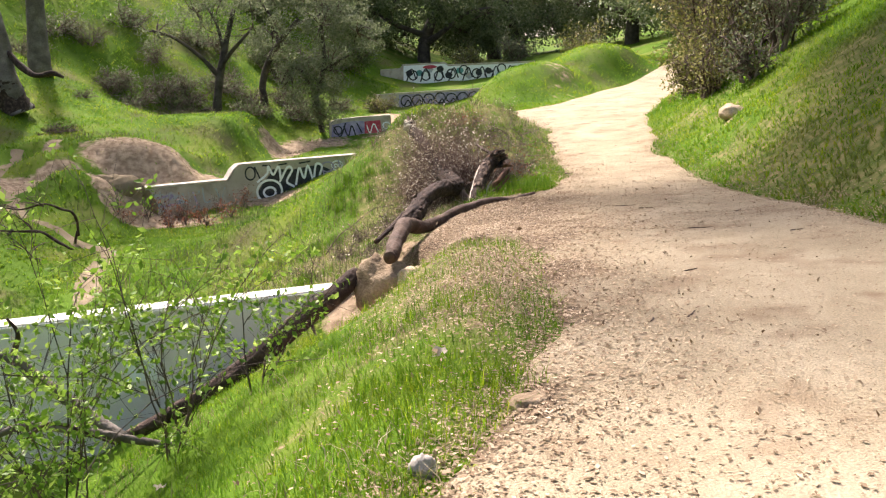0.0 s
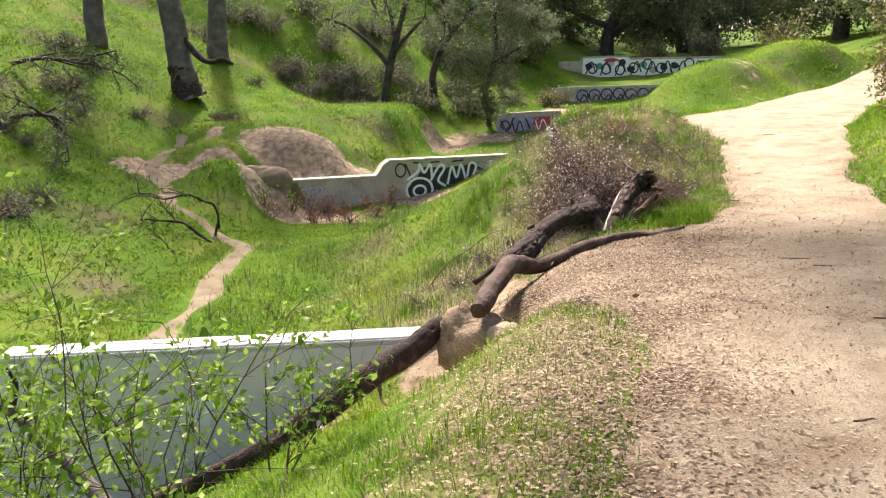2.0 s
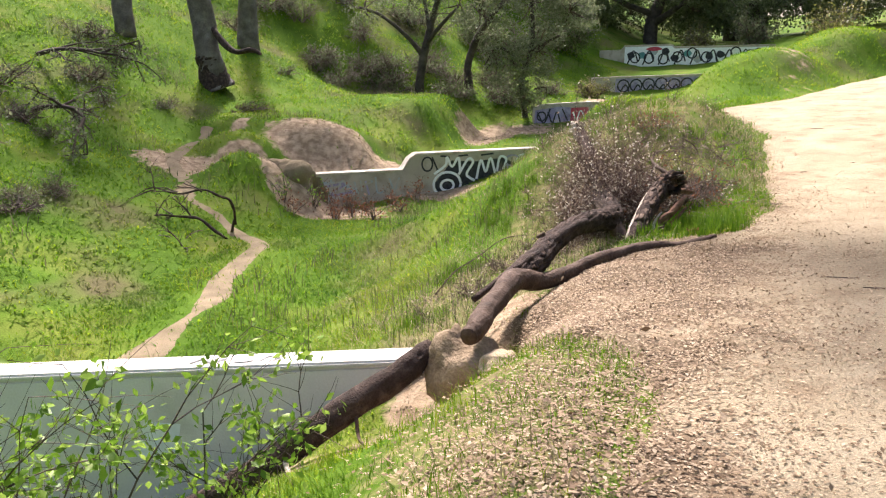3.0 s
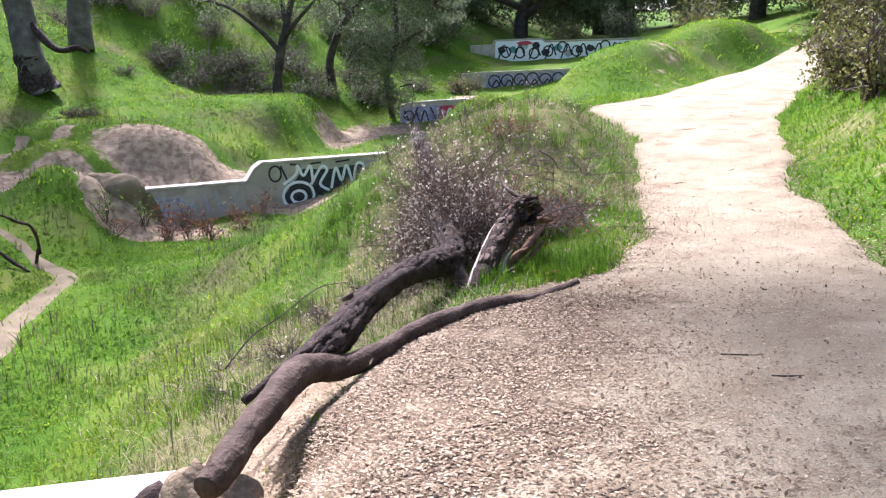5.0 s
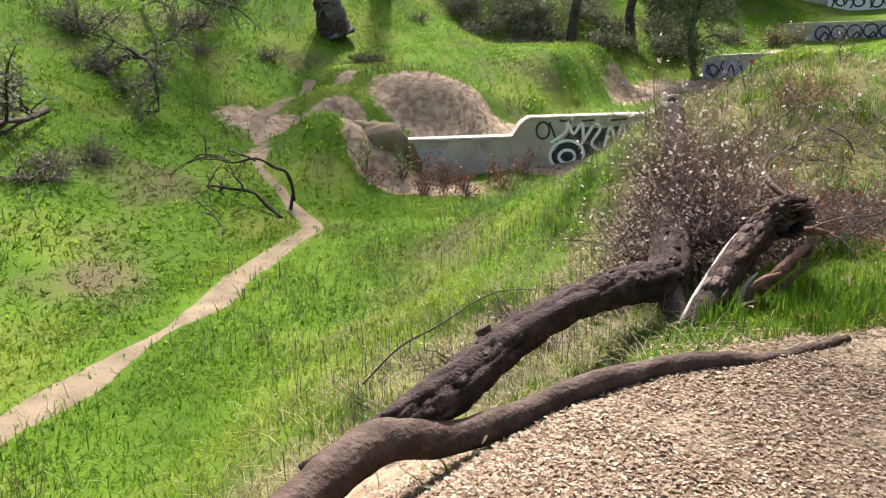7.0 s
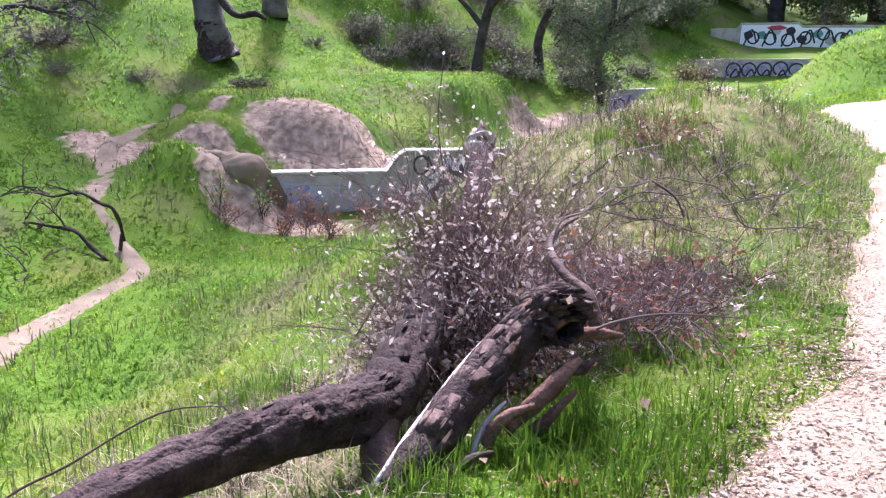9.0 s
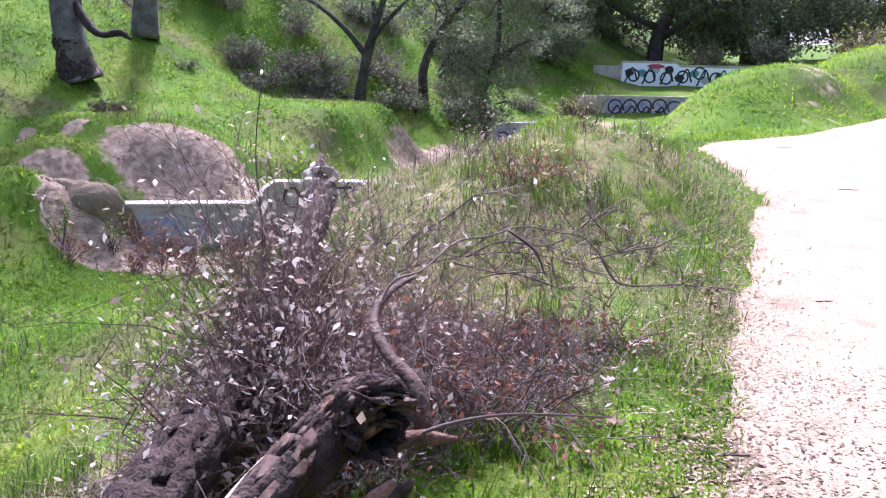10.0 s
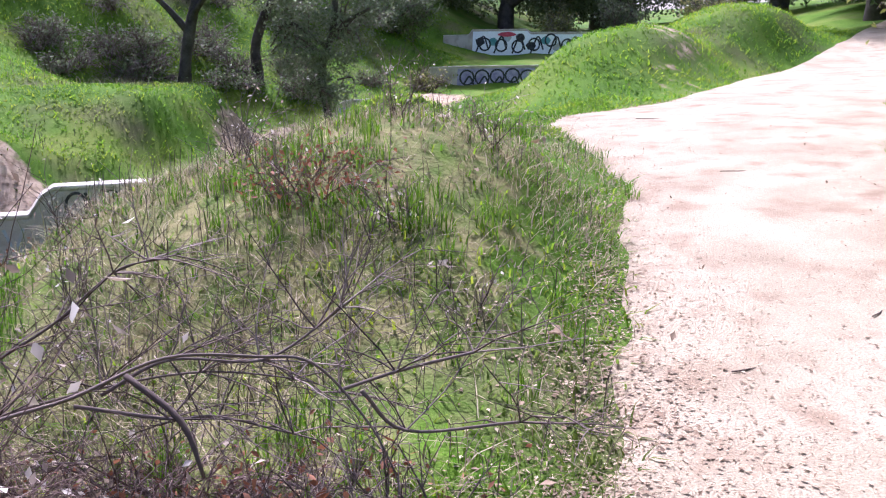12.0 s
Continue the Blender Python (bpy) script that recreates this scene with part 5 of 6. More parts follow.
tree("tree", gz(-17.6, 39.0), [(0, 0, 0, 0.5), (0.05, 0, 2.5, 0.40), (0.2, 0, 7, 0.34), (0.3, 0, 12, 0.2)], [[(0.2, 0, 8, 0.18), (1.8, 0.5, 10.6, 0.1), (3.2, 0.8, 12, 0.05)], [(0.2, 0, 8.4, 0.18), (-2, -0.4, 11, 0.1)]], [(0.2, 0, 13, 3.2, 1.7), (3.2, 0.7, 12, 2.8, 1.5), (-2.6, -0.4, 12, 2.8, 1.5)], "trunk", "grey_leaf", 2200, 0.17, "tall pale grey tree trunk on the grassy hillside", 5, 14)
tree("tree", gz(-20.3, 33.9), [(0, 0, 0, 0.42), (0, 0, 2.5, 0.34), (0.1, 0, 10, 0.2)], [[(0.05, 0, 7, 0.15), (1.6, 0.5, 9.6, 0.08)]], [(0.1, 0, 11.5, 3.4, 1.7), (2.6, 0.5, 10.4, 2.8, 1.5), (-2.6, 0, 10.4, 2.8, 1.5), (0.5, -3, 10.4, 2.8, 1.4)], "trunk", "grey_leaf", 2200, 0.17, "pale grey tree trunk further up the hillside", 6, 12)
tree("oak", gz(-11.35, 44.0), [(0, 0, 0, 0.26), (0.12, 0, 0.9, 0.21), (0.35, 0, 2.2, 0.19), (0.7, 0.1, 3.6, 0.15), (1.2, 0.2, 5.2, 0.1)],
     [[(0.3, 0, 2.0, 0.13), (-0.5, -0.3, 3.0, 0.1), (-1.6, -0.6, 3.9, 0.07), (-2.6, -0.8, 4.3, 0.04)], [(0.4, 0, 2.5, 0.12), (1.3, -0.4, 3.4, 0.09), (2.2, -0.6, 4.2, 0.05)], [(0.6, 0, 3.2, 0.1), (0.2, 0.6, 4.6, 0.07), (-0.4, 1.0, 5.6, 0.04)]],
     [(-2.4, -0.6, 4.2, 1.6, 1.0), (2.2, -0.4, 4.3, 1.6, 1.0), (0.6, 0.4, 5.7, 2.4, 1.3), (-0.8, 0.8, 5.2, 1.8, 1.2)], "oak_trunk", "grey_leaf", 4800, 0.085, "slender dark oak with spreading limbs and grey-green leaves", 7)
tree("oak", gz(-9.35, 46.2), [(0, 0, 0, 0.24), (-0.05, 0, 1.2, 0.19), (0.3, 0, 2.4, 0.17), (1.1, 0.1, 3.6, 0.14), (2.0, 0.2, 4.6, 0.1)], [[(0.9, 0.1, 3.3, 0.1), (0.6, 0.4, 4.6, 0.07), (0.0, 0.6, 5.6, 0.04)], [(1.5, 0.1, 4.1, 0.09), (2.8, -0.2, 4.6, 0.06), (3.8, -0.3, 4.4, 0.03)]],
     [(0.4, 0.4, 6.0, 1.9, 1.0), (2.4, 0.2, 6.0, 2.0, 1.1), (4.0, -0.2, 4.8, 1.6, 1.3)], "oak_trunk", "grey_leaf", 7000, 0.09, "leaning dark oak with a bent trunk", 8)
# drooping grey-green tree over the gully
tree("oak", gz(-6.2, 44.5), [(0, 0, 0, 0.15), (-0.2, 0, 1.8, 0.13), (0.3, 0, 3.6, 0.11), (0.2, 0.2, 6, 0.06)], [[(0, 0, 2.6, 0.09), (-1.2, -0.5, 3.4, 0.06), (-1.8, -0.8, 2.6, 0.03)], [(0.2, 0, 3.2, 0.09), (1.6, -0.3, 3.9, 0.05)]],
     [(-1.3, -0.6, 2.9, 0.9, 1.4), (-0.3, -0.9, 2.6, 0.9, 1.5), (-0.1, -0.8, 1.2, 0.7, 1.1), (0.5, -0.6, 1.5, 0.7, 1.2), (0.7, -0.3, 3.2, 1.0, 1.4), (0.2, 0.2, 5.4, 2.0, 1.5), (2.0, 0.2, 5.0, 1.4, 1.2), (-2.2, 0, 5.0, 1.4, 1.2)], "oak_trunk", "grey_leaf", 13000, 0.075, "oak with drooping grey-green foliage over the gully", 9)
# thicket of dark oaks that closes the valley
oak_big = tree("oak", gz(-1.5, 71), [(0, 0, 0, 0.55), (0.2, 0, 1.8, 0.45), (0.8, -0.2, 3.6, 0.36), (0.6, 0, 6, 0.25), (0.4, 0, 8, 0.12)],
     [[(0.2, 0, 1.6, 0.28), (1.6, -1.6, 2.4, 0.2), (3.4, -2.6, 3.6, 0.13), (5.2, -3, 4.0, 0.07)], [(0.3, 0, 2.2, 0.28), (-1.8, -1.0, 3.0, 0.18), (-4, -1.4, 4.2, 0.1)], [(0.7, 0, 3.6, 0.2), (2.4, 1, 5.6, 0.12), (3.6, 1.4, 6.6, 0.06)]],
     [(5, -2.6, 3.6, 2.2, 1.9), (2.6, -2.0, 4.6, 2.4, 1.9), (0.2, -1.6, 5.4, 2.8, 2.0), (-2.6, -1.4, 4.4, 2.4, 2.0), (-4.6, -1.2, 3.4, 2.1, 1.9), (0.4, 1, 7.4, 3.6, 2.0), (3.4, 1.4, 6.4, 2.6, 1.9), (-3.0, 1.2, 6.2, 2.8, 1.9), (-1.5, 2.2, 2.4, 2.6, 1.8), (2.8, 2.2, 2.4, 2.6, 1.8), (-4.4, 1.6, 2.2, 2.0, 1.6), (5.2, 1.0, 2.2, 2.0, 1.6)], "oak_trunk", "oak_leaf", 27000, 0.15, "large dark evergreen oak with a low spreading crown", 12, 14)
oak_big["group"] = "dark oaks closing the valley"
for x, y, turn, size in [(-9, 68, 70, 1.0), (6.5, 74, 200, 1.1), (14, 66, 300, 1.0), (-6, 80, 30, 1.3), (5, 86, 120, 1.35), (22, 76, 340, 1.3), (19, 55, 20, 1.05), (14, 50, 250, 0.9), (33, 68, 80, 1.5)]:
    copy_thing(oak_big, pose(x, y, ground_z(x, y) - 0.2, 0, 0, turn) @ Matrix.Scale(size, 4))
for k, (x, y, tall, sp, leaf, n, size) in enumerate([(-13.5, 44.5, 2.2, 2.8, "grey_leaf", 5200, 0.09), (-11.5, 46.0, 2.1, 2.5, "grey_leaf", 4400, 0.09), (-8.2, 47.5, 2.2, 2.2, "oak_leaf", 4000, 0.09), (-15.8, 43.0, 1.6, 2.2, "grey_leaf", 3000, 0.09), (-19, 44, 2.3, 3.0, "grey_leaf", 4800, 0.1), (-3.8, 52.5, 1.2, 1.2, "olive_leaf", 900, 0.09), (1.8, 67, 1.8, 2.0, "olive_leaf", 1800, 0.12), (5.5, 66, 2.0, 2.2, "grey_leaf", 2000, 0.12), (9.5, 60, 2.4, 2.2, "olive_leaf", 2200, 0.12), (-12.6, 43.6, 2.0, 2.2, "oak_leaf", 4800, 0.09), (-9.9, 44.8, 1.8, 2.2, "oak_leaf", 4800, 0.09), (-7.4, 45.6, 2.0, 2.0, "oak_leaf", 4400, 0.09), (-14.8, 41.6, 1.3, 2.0, "grey_leaf", 3000, 0.08), (-17.3, 24.2, 0.8, 1.9, "grey_leaf", 500, 0.06), (-18.5, 28.8, 0.8, 1.9, "grey_leaf", 500, 0.06), (-12.8, 18.4, 0.5, 1.5, "grey_leaf", 250, 0.05), (-14.2, 32.4, 0.6, 1.4, "olive_leaf", 300, 0.06), (-20.5, 32.0, 0.9, 2.0, "grey_leaf", 600, 0.07), (-19.5, 25.5, 1.3, 2.2, "grey_leaf", 900, 0.07), (-16.5, 20.5, 0.7, 1.6, "grey_leaf", 500, 0.06), (-10.5, 53.0, 2.4, 2.6, "oak_leaf", 4200, 0.11), (-8.4, 56.0, 2.6, 2.8, "grey_leaf", 4200, 0.11), (-6.6, 59.5, 2.4, 2.6, "oak_leaf", 4200, 0.11), (-13.5, 50.0, 2.2, 2.6, "grey_leaf", 3600, 0.11), (-16.5, 47.5, 2.2, 2.6, "oak_leaf", 3600, 0.11), (-5.9, 51.0, 1.4, 1.8, "grey_leaf", 2400, 0.09), (-7.0, 64.5, 3.0, 3.0, "oak_leaf", 4200, 0.13), (-12.0, 60.0, 3.0, 3.2, "oak_leaf", 4600, 0.13)]):
    near = 40 < y < 52
    shrub("brush", (x, y, ground_z(x, y)), tall * (0.6 if near else 1), sp, 22 if near else 16, "twig", leaf, int(n * (0.3 if near else 0.7)), size * (0.8 if near else 1), "dense grey-green brush under the trees" if k < 13 or k > 19 else "low grey brush on the hillside", "shrub", 80 + k, 2, 0.03, 0.1, 0.3, 0.14)
# leafless grey brush on the hillside
for k, (x, y) in enumerate([(-15.8, 42.2), (-14.6, 42.5), (-13.7, 43.8), (-12.8, 44.2), (-10.0, 46.1), (-14.8, 45.5), (-8.8, 48.3), (-16.4, 30.2), (-17.4, 28.2), (-15.8, 38.7), (-19.1, 40.8), (-13.2, 18.9), (-13.1, 20.1), (-13.2, 42.6), (-16.5, 24.2), (-17.7, 24.3), (-11.8, 47.5), (-17.6, 44.5), (-12.4, 50.5), (-9.5, 52.0)]):
    low = y < 39
    shrub("brush", (x, y, ground_z(x, y)), 0.6 if low else 1.3, 1.0 if low else 1.7, 20, "twig", "grey_leaf", 160 if low else 420, 0.05, "low tangle of bare grey-brown brush on the hillside", "shrub", 500 + k, 2, 0.012 if low else 0.02, 0.25, 0.3, 0.08)
# tall shrubs at the path's bend, on the slope
for k, (x, y, tall, sp, st, leaf, n, size) in enumerate([(7.3, 24.5, 4.4, 1.4, 12, "olive_leaf", 5200, 0.06), (7.6, 23.2, 4.6, 1.7, 14, "grey_leaf", 4200, 0.055), (9.0, 21.6, 4.2, 1.8, 12, "olive_leaf", 3600, 0.06), (7.8, 26.6, 4.8, 1.8, 12, "olive_leaf", 4200, 0.07), (10.3, 19.8, 3.6, 1.8, 12, "grey_leaf", 2600, 0.06), (9.8, 29.0, 5.0, 2.2, 12, "olive_leaf", 4600, 0.08), (12.5, 34.0, 5.4, 2.6, 12, "oak_leaf", 5000, 0.1), (6.6, 21.4, 2.4, 1.3, 12, "olive_leaf", 2200, 0.055), (7.4, 19.3, 2.6, 1.4, 12, "grey_leaf", 1900, 0.055), (6.5, 22.6, 1.5, 1.1, 12, "olive_leaf", 1500, 0.055), (6.1, 20.2, 1.3, 1.1, 12, "olive_leaf", 1100, 0.05), (6.3, 18.2, 1.2, 1.1, 12, "grey_leaf", 800, 0.05)]):
    shrub("tall_shrub", (x, y, ground_z(x, y)), tall, sp, st, "twig", leaf, n, size, "tall twiggy shrub with brown stems and sparse olive leaves", "shrub", 120 + k, 2, 0.035, 0.0, 0.4, 0.16, 3, 0.5, 1.4)
shrub("leafy_shrub", (6.6, 23.9, ground_z(6.6, 23.9)), 1.5, 0.9, 12, "dark_twig", "olive_leaf", 1500, 0.07, "rounded shrub with drooping yellow-green leaves beside the path", "shrub", 140, 2, 0.014, 0.1, 0.9, 0.08)
slanted = thing("dead_branch", "long bare branch leaning on the slope", "branch")
tube("limb", [(6.2, 21.0, ground_z(6.2, 21.0) + 0.05, 0.05), (7.4, 20.6, ground_z(7.4, 20.6) + 0.25, 0.045), (9.0, 20.0, ground_z(9, 20) + 0.5, 0.03)], M["bark"], slanted, 7, 6, 0.1, 0.05, 6)
# spreading oak on the slope, whose crown hangs over the path and dapples it
tree("oak", gz(8.4, 12.0), [(0, 0, 0, 0.5), (-0.3, 0.1, 2.2, 0.42), (-1.4, 0.2, 4.0, 0.34), (-3.6, 0, 5.6, 0.22), (-7.0, -0.4, 6.8, 0.12), (-10.4, 0.2, 7.4, 0.05)], [[(-1.2, 0.2, 3.8, 0.24), (-3.0, -1.8, 5.4, 0.16), (-5.0, -3.8, 6.6, 0.06)], [(-1.6, 0.2, 4.2, 0.24), (-3.2, 2.4, 5.8, 0.14), (-5.4, 4.4, 6.9, 0.06)], [(-4.0, 0, 5.8, 0.16), (-6.4, 1.8, 6.9, 0.1), (-9.0, 3.2, 7.4, 0.05)]],
     [(-6.4, -2.0, 7.2, 2.2, 0.6), (-8.9, -1.0, 7.4, 2.0, 0.6), (-10.9, 0.2, 7.6, 1.9, 0.5), (-8.4, 2.4, 7.6, 2.0, 0.5), (-3.9, -1.0, 7.0, 2.2, 0.6), (-5.9, 3.4, 7.3, 2.1, 0.6), (-3.4, 4.0, 6.9, 2.0, 0.6), (-2.0, 0.4, 7.0, 2.2, 0.8), (-9.6, 3.2, 7.6, 1.8, 0.5)], "oak_trunk", "oak_leaf", 20000, 0.095, "spreading oak on the slope with a thin crown over the path", 21)
tree("oak", gz(10.2, 19.0), [(0, 0, 0, 0.4), (-0.3, 0.1, 2.0, 0.34), (-1.6, 0.2, 4.0, 0.28), (-4.2, 0, 5.8, 0.2), (-8.0, 0.2, 7.0, 0.1), (-11.8, 0.6, 7.6, 0.05)], [[(-1.4, 0.2, 3.8, 0.2), (-3.6, -1.2, 5.6, 0.13), (-6.4, -2.2, 6.8, 0.06)], [(-1.8, 0.2, 4.2, 0.2), (-3.8, 1.8, 5.8, 0.12), (-6.0, 2.6, 6.9, 0.06)]],
     [(-11.6, 0.6, 7.7, 1.9, 0.5), (-9.6, -0.4, 7.5, 2.0, 0.5), (-7.6, -1.6, 7.2, 2.0, 0.6), (-10.6, -2.4, 7.4, 1.9, 0.5), (-5.6, 0.2, 7.0, 2.1, 0.6), (-6.4, 2.4, 7.2, 2.0, 0.5), (-4.0, -2.2, 6.8, 2.0, 0.6), (-3.6, 2.0, 6.9, 2.0, 0.6), (-1.6, 0.2, 7.0, 2.0, 0.8), (-6.4, -2.0, 7.3, 1.5, 0.5), (-5.2, -1.2, 7.1, 1.5, 0.5), (-4.4, -3.4, 6.9, 1.6, 0.5), (-3.0, -2.6, 6.8, 1.6, 0.5), (-5.0, -1.0, 7.4, 1.6, 0.6), (-4.0, 0.8, 7.2, 1.7, 0.6), (-3.2, -3.8, 6.9, 1.6, 0.6), (-5.4, -2.6, 7.3, 1.4, 0.5), (-7.5, -1.2, 7.4, 1.5, 0.5), (-8.0, -3.0, 7.4, 1.4, 0.5), (-7.0, 1.4, 7.4, 1.5, 0.5), (-8.2, 0.2, 7.5, 1.4, 0.5)], "oak_trunk", "oak_leaf", 74000, 0.095, "leaning oak on the slope with a thin crown over the path", 22)
# fallen boughs on the far hillside
for k, (x, y, a) in enumerate([(-17.5, 25.0, 30), (-20.0, 28.5, 15), (-15.5, 21.0, 50)]):
    bough = thing("fallen_bough", "dark fallen bough with bare twigs on the grassy hillside", "branch", at=gz(x, y, 0.1))
    rng = np.random.RandomState(200 + k)
    out, tips = [], []
    w = np.array([math.cos(radians(a)), -math.sin(radians(a)), 0.12])
    grow(rng, (0, 0, 0.1), w / np.linalg.norm(w), 3.4, 0.09, 3, out, tips, 3, 0.35, 0.3, 0.45)
    v, f = merge(out)
    tagged(solid("branchwork", v, f, M["dark_twig"], bough), kind="stuff")
    t = np.array(tips)
    v, f = leaf_arrays(t[rng.randint(0, len(t), 900)] + rng.normal(size=(900, 3)) * 0.12, 0.07, rng)
    tagged(solid("foliage", v, f, M["grey_leaf"], bough, "withered grey leaves"), kind="stuff")

# dead weeds on the hummock
for k, (x, y, tall) in enumerate([(-0.8, 18.2, 0.6), (0.2, 18.8, 0.7), (1.0, 18.6, 0.5), (-0.4, 19.8, 0.8), (0.7, 20.3, 0.7), (1.4, 20.0, 0.5), (-1.0, 21.4, 0.8), (0.1, 21.9, 0.75), (1.1, 22.0, 0.6), (-0.5, 23.0, 0.7), (0.8, 23.4, 0.6), (-1.6, 19.4, 0.6), (1.5, 17.9, 0.4), (-0.2, 17.4, 0.6)]):
    shrub("weed", (x, y, ground_z(x, y)), tall, 0.35, 7, "twig", "pale_leaf", 60, 0.02, "thin dead weed stalks on the dry hummock", "weed", 220 + k, 1, 0.005, 0.0, 0.2, 0.03)
for k, (x, y, tall) in enumerate([(0.45, 15.6, 0.75), (0.9, 15.2, 0.6), (-0.1, 16.5, 0.7), (0.75, 16.2, 0.45), (0.2, 15.9, 0.6), (0.55, 16.6, 0.4), (1.0, 16.5, 0.35), (-0.4, 16.9, 0.5)]):
    shrub("dry_shrub", (x, y, ground_z(x, y)), tall, 0.7, 26, "red_twig", "rust_leaf", 120, 0.022, "dense tangle of dark reddish-brown dead twigs", "shrub", 240 + k, 2, 0.006, 0.4)
for k, (x, y, tall, n) in enumerate([(0.14, 14.5, 1.1, 600), (0.02, 14.7, 1.25, 700), (-0.1, 15.05, 1.25, 600), (-0.22, 15.4, 1.2, 520), (-0.4, 15.75, 0.9, 420), (-0.55, 16.2, 0.9, 300), (0.3, 14.7, 0.75, 420), (-0.35, 14.6, 0.7, 260), (-0.6, 15.2, 0.7, 200)]):
    shrub("dry_shrub", (x, y, ground_z(x, y)), tall * 1.3, 0.5, 26, "red_twig", "pale_leaf", int(n * 1.2), 0.026, "dry twigs with small pale dead leaves round the snag", "shrub", 260 + k, 2, 0.006, 0.15)


# ---- grass ----
def scatter(count, x0, x1, y0, y1, seed, keep):
    rng = np.random.RandomState(seed)
    x, y = rng.uniform(x0, x1, count), rng.uniform(y0, y1, count)
    ok = rng.rand(count) < keep(x, y)
    return x[ok], y[ok]


def green(x, y):
    """How thickly grass stands: none on the path, the trail and bare soil."""
    lo, hi = path_edges(y)
    on_path = np.clip(np.minimum(x - lo, hi - x) / 0.22, 0, 1)
    on_trail = (np.abs(x - trail_middle(y)) < 0.3) & (y > 10.3) & (y < 29.6)
    k = (1 - on_path) * (1 - np.clip(bare_zone(x, y) * 1.7 - 0.35, 0, 0.97)) * np.where(on_trail, 0.16, 1)
    return k * np.clip(0.75 + 0.5 * wave(x, y, 0.9, 8), 0.15, 1)


x, y = scatter(340000, -3.5, 2.8, 1.5, 17, 1, lambda x, y: green(x, y) * np.clip(1.1 - (path_left(y) - x) / 4.5, 0.25, 1) * (1 - 0.75 * near_dry(x, y)) * np.clip(0.85 + 0.6 * wave(x, y, 0.55, 4), 0.1, 1))
tagged(blades("grass", x, y, 0.075, 0.0052, M["grass"], seed=2, lean=1.7), "short lush green grass on the bank", "grass", kind="stuff")
x, y = scatter(120000, -9, 2.8, 9, 30, 3, lambda x, y: green(x, y) * (1 - 0.48 * near_dry(x, y)))
tagged(blades("grass", x, y, 0.085, 0.014, M["grass"], seed=4, lean=2.4), "bright green grass on the gully's banks", "grass", kind="stuff")
x, y = scatter(210000, -30, -3, 14, 66, 5, lambda x, y: green(x, y) * np.where(x < gully_centre(y) - 1, 1, 0.4))
tagged(blades("grass", x, y, 0.10, 0.030, M["grass"], seed=6, lean=3.2), "bright green grass on the far hillside", "grass", kind="stuff")
x, y = scatter(70000, -2, 12, 24, 50, 7, green)
tagged(blades("grass", x, y, 0.09, 0.026, M["grass"], seed=8, lean=2.6), "bright green grass on the mound by the path", "grass", kind="stuff")
x, y = scatter(70000, 3.6, 10, 4, 27, 9, lambda x, y: green(x, y) * (x > path_right(y) - 0.3))
tagged(blades("grass", x, y, 0.09, 0.018, M["grass"], seed=10, lean=2.4), "green grass on the slope above the path", "grass", kind="stuff")
x, y = scatter(150000, -5, 2.7, 9, 29, 11, lambda x, y: green(x, y) * (near_dry(x, y) * np.clip(0.75 + 0.9 * wave(x, y, 1.0, 13), 0.1, 1.3) + 0.04))
tagged(blades("dry_grass", x, y, 0.11, 0.006, M["straw"], seed=12, lean=3.0), "dry straw among the grass", "grass", kind="stuff")
x, y = scatter(6500, -4, 2.3, 12, 27, 15, lambda x, y: green(x, y) * near_dry(x, y))
tagged(blades("dry_grass", x, y, 0.30, 0.005, M["twig"], seed=16, lean=0.6), "tall thin dead weed stalks on the hummock", "grass", kind="stuff")
x, y = scatter(9000, -6.5, -0.6, 11, 27, 17, lambda x, y: green(x, y) * np.clip(0.2 + 0.9 * wave(x, y, 1.3, 21), 0, 1))
tagged(blades("weed_stalks", x, y, 0.30, 0.009, M["stalk"], seed=18, lean=0.7), "thin olive weed stalks standing on the gully's bank", "weed", kind="stuff")
x, y = scatter(26000, -24, -6, 14, 46, 19, lambda x, y: green(x, y) * np.clip(-0.1 + 1.1 * wave(x, y, 2.6, 23), 0, 1))
tagged(blades("weed_stalks", x, y, 0.26, 0.02, M["stalk"], seed=20, lean=1.3), "patches of dull olive and straw weeds on the hillside", "weed", kind="stuff")
x, y = scatter(40000, -3, 1.4, 1.5, 11, 13, lambda x, y: green(x, y) * np.clip(0.15 + 0.6 * wave(x, y, 1.1, 3), 0.02, 0.8))
tagged(blades("dry_grass", x, y, 0.09, 0.006, M["straw"], seed=14, lean=1.4), "short matted dry grass on the bank", "grass", kind="stuff")


x, y = scatter(2600, -3.2, 1.4, 1.5, 9, 31, lambda x, y: green(x, y) * (wave(x, y, 0.8, 12) > 0.25))
x, y = np.repeat(x, 12) + np.random.RandomState(32).normal(size=len(x) * 12) * 0.03, np.repeat(y, 12) + np.random.RandomState(33).normal(size=len(y) * 12) * 0.03
tagged(blades("grass", x, y, 0.14, 0.0045, M["grass"], seed=34, lean=1.2), "taller green tufts in the short grass", "grass", kind="stuff")

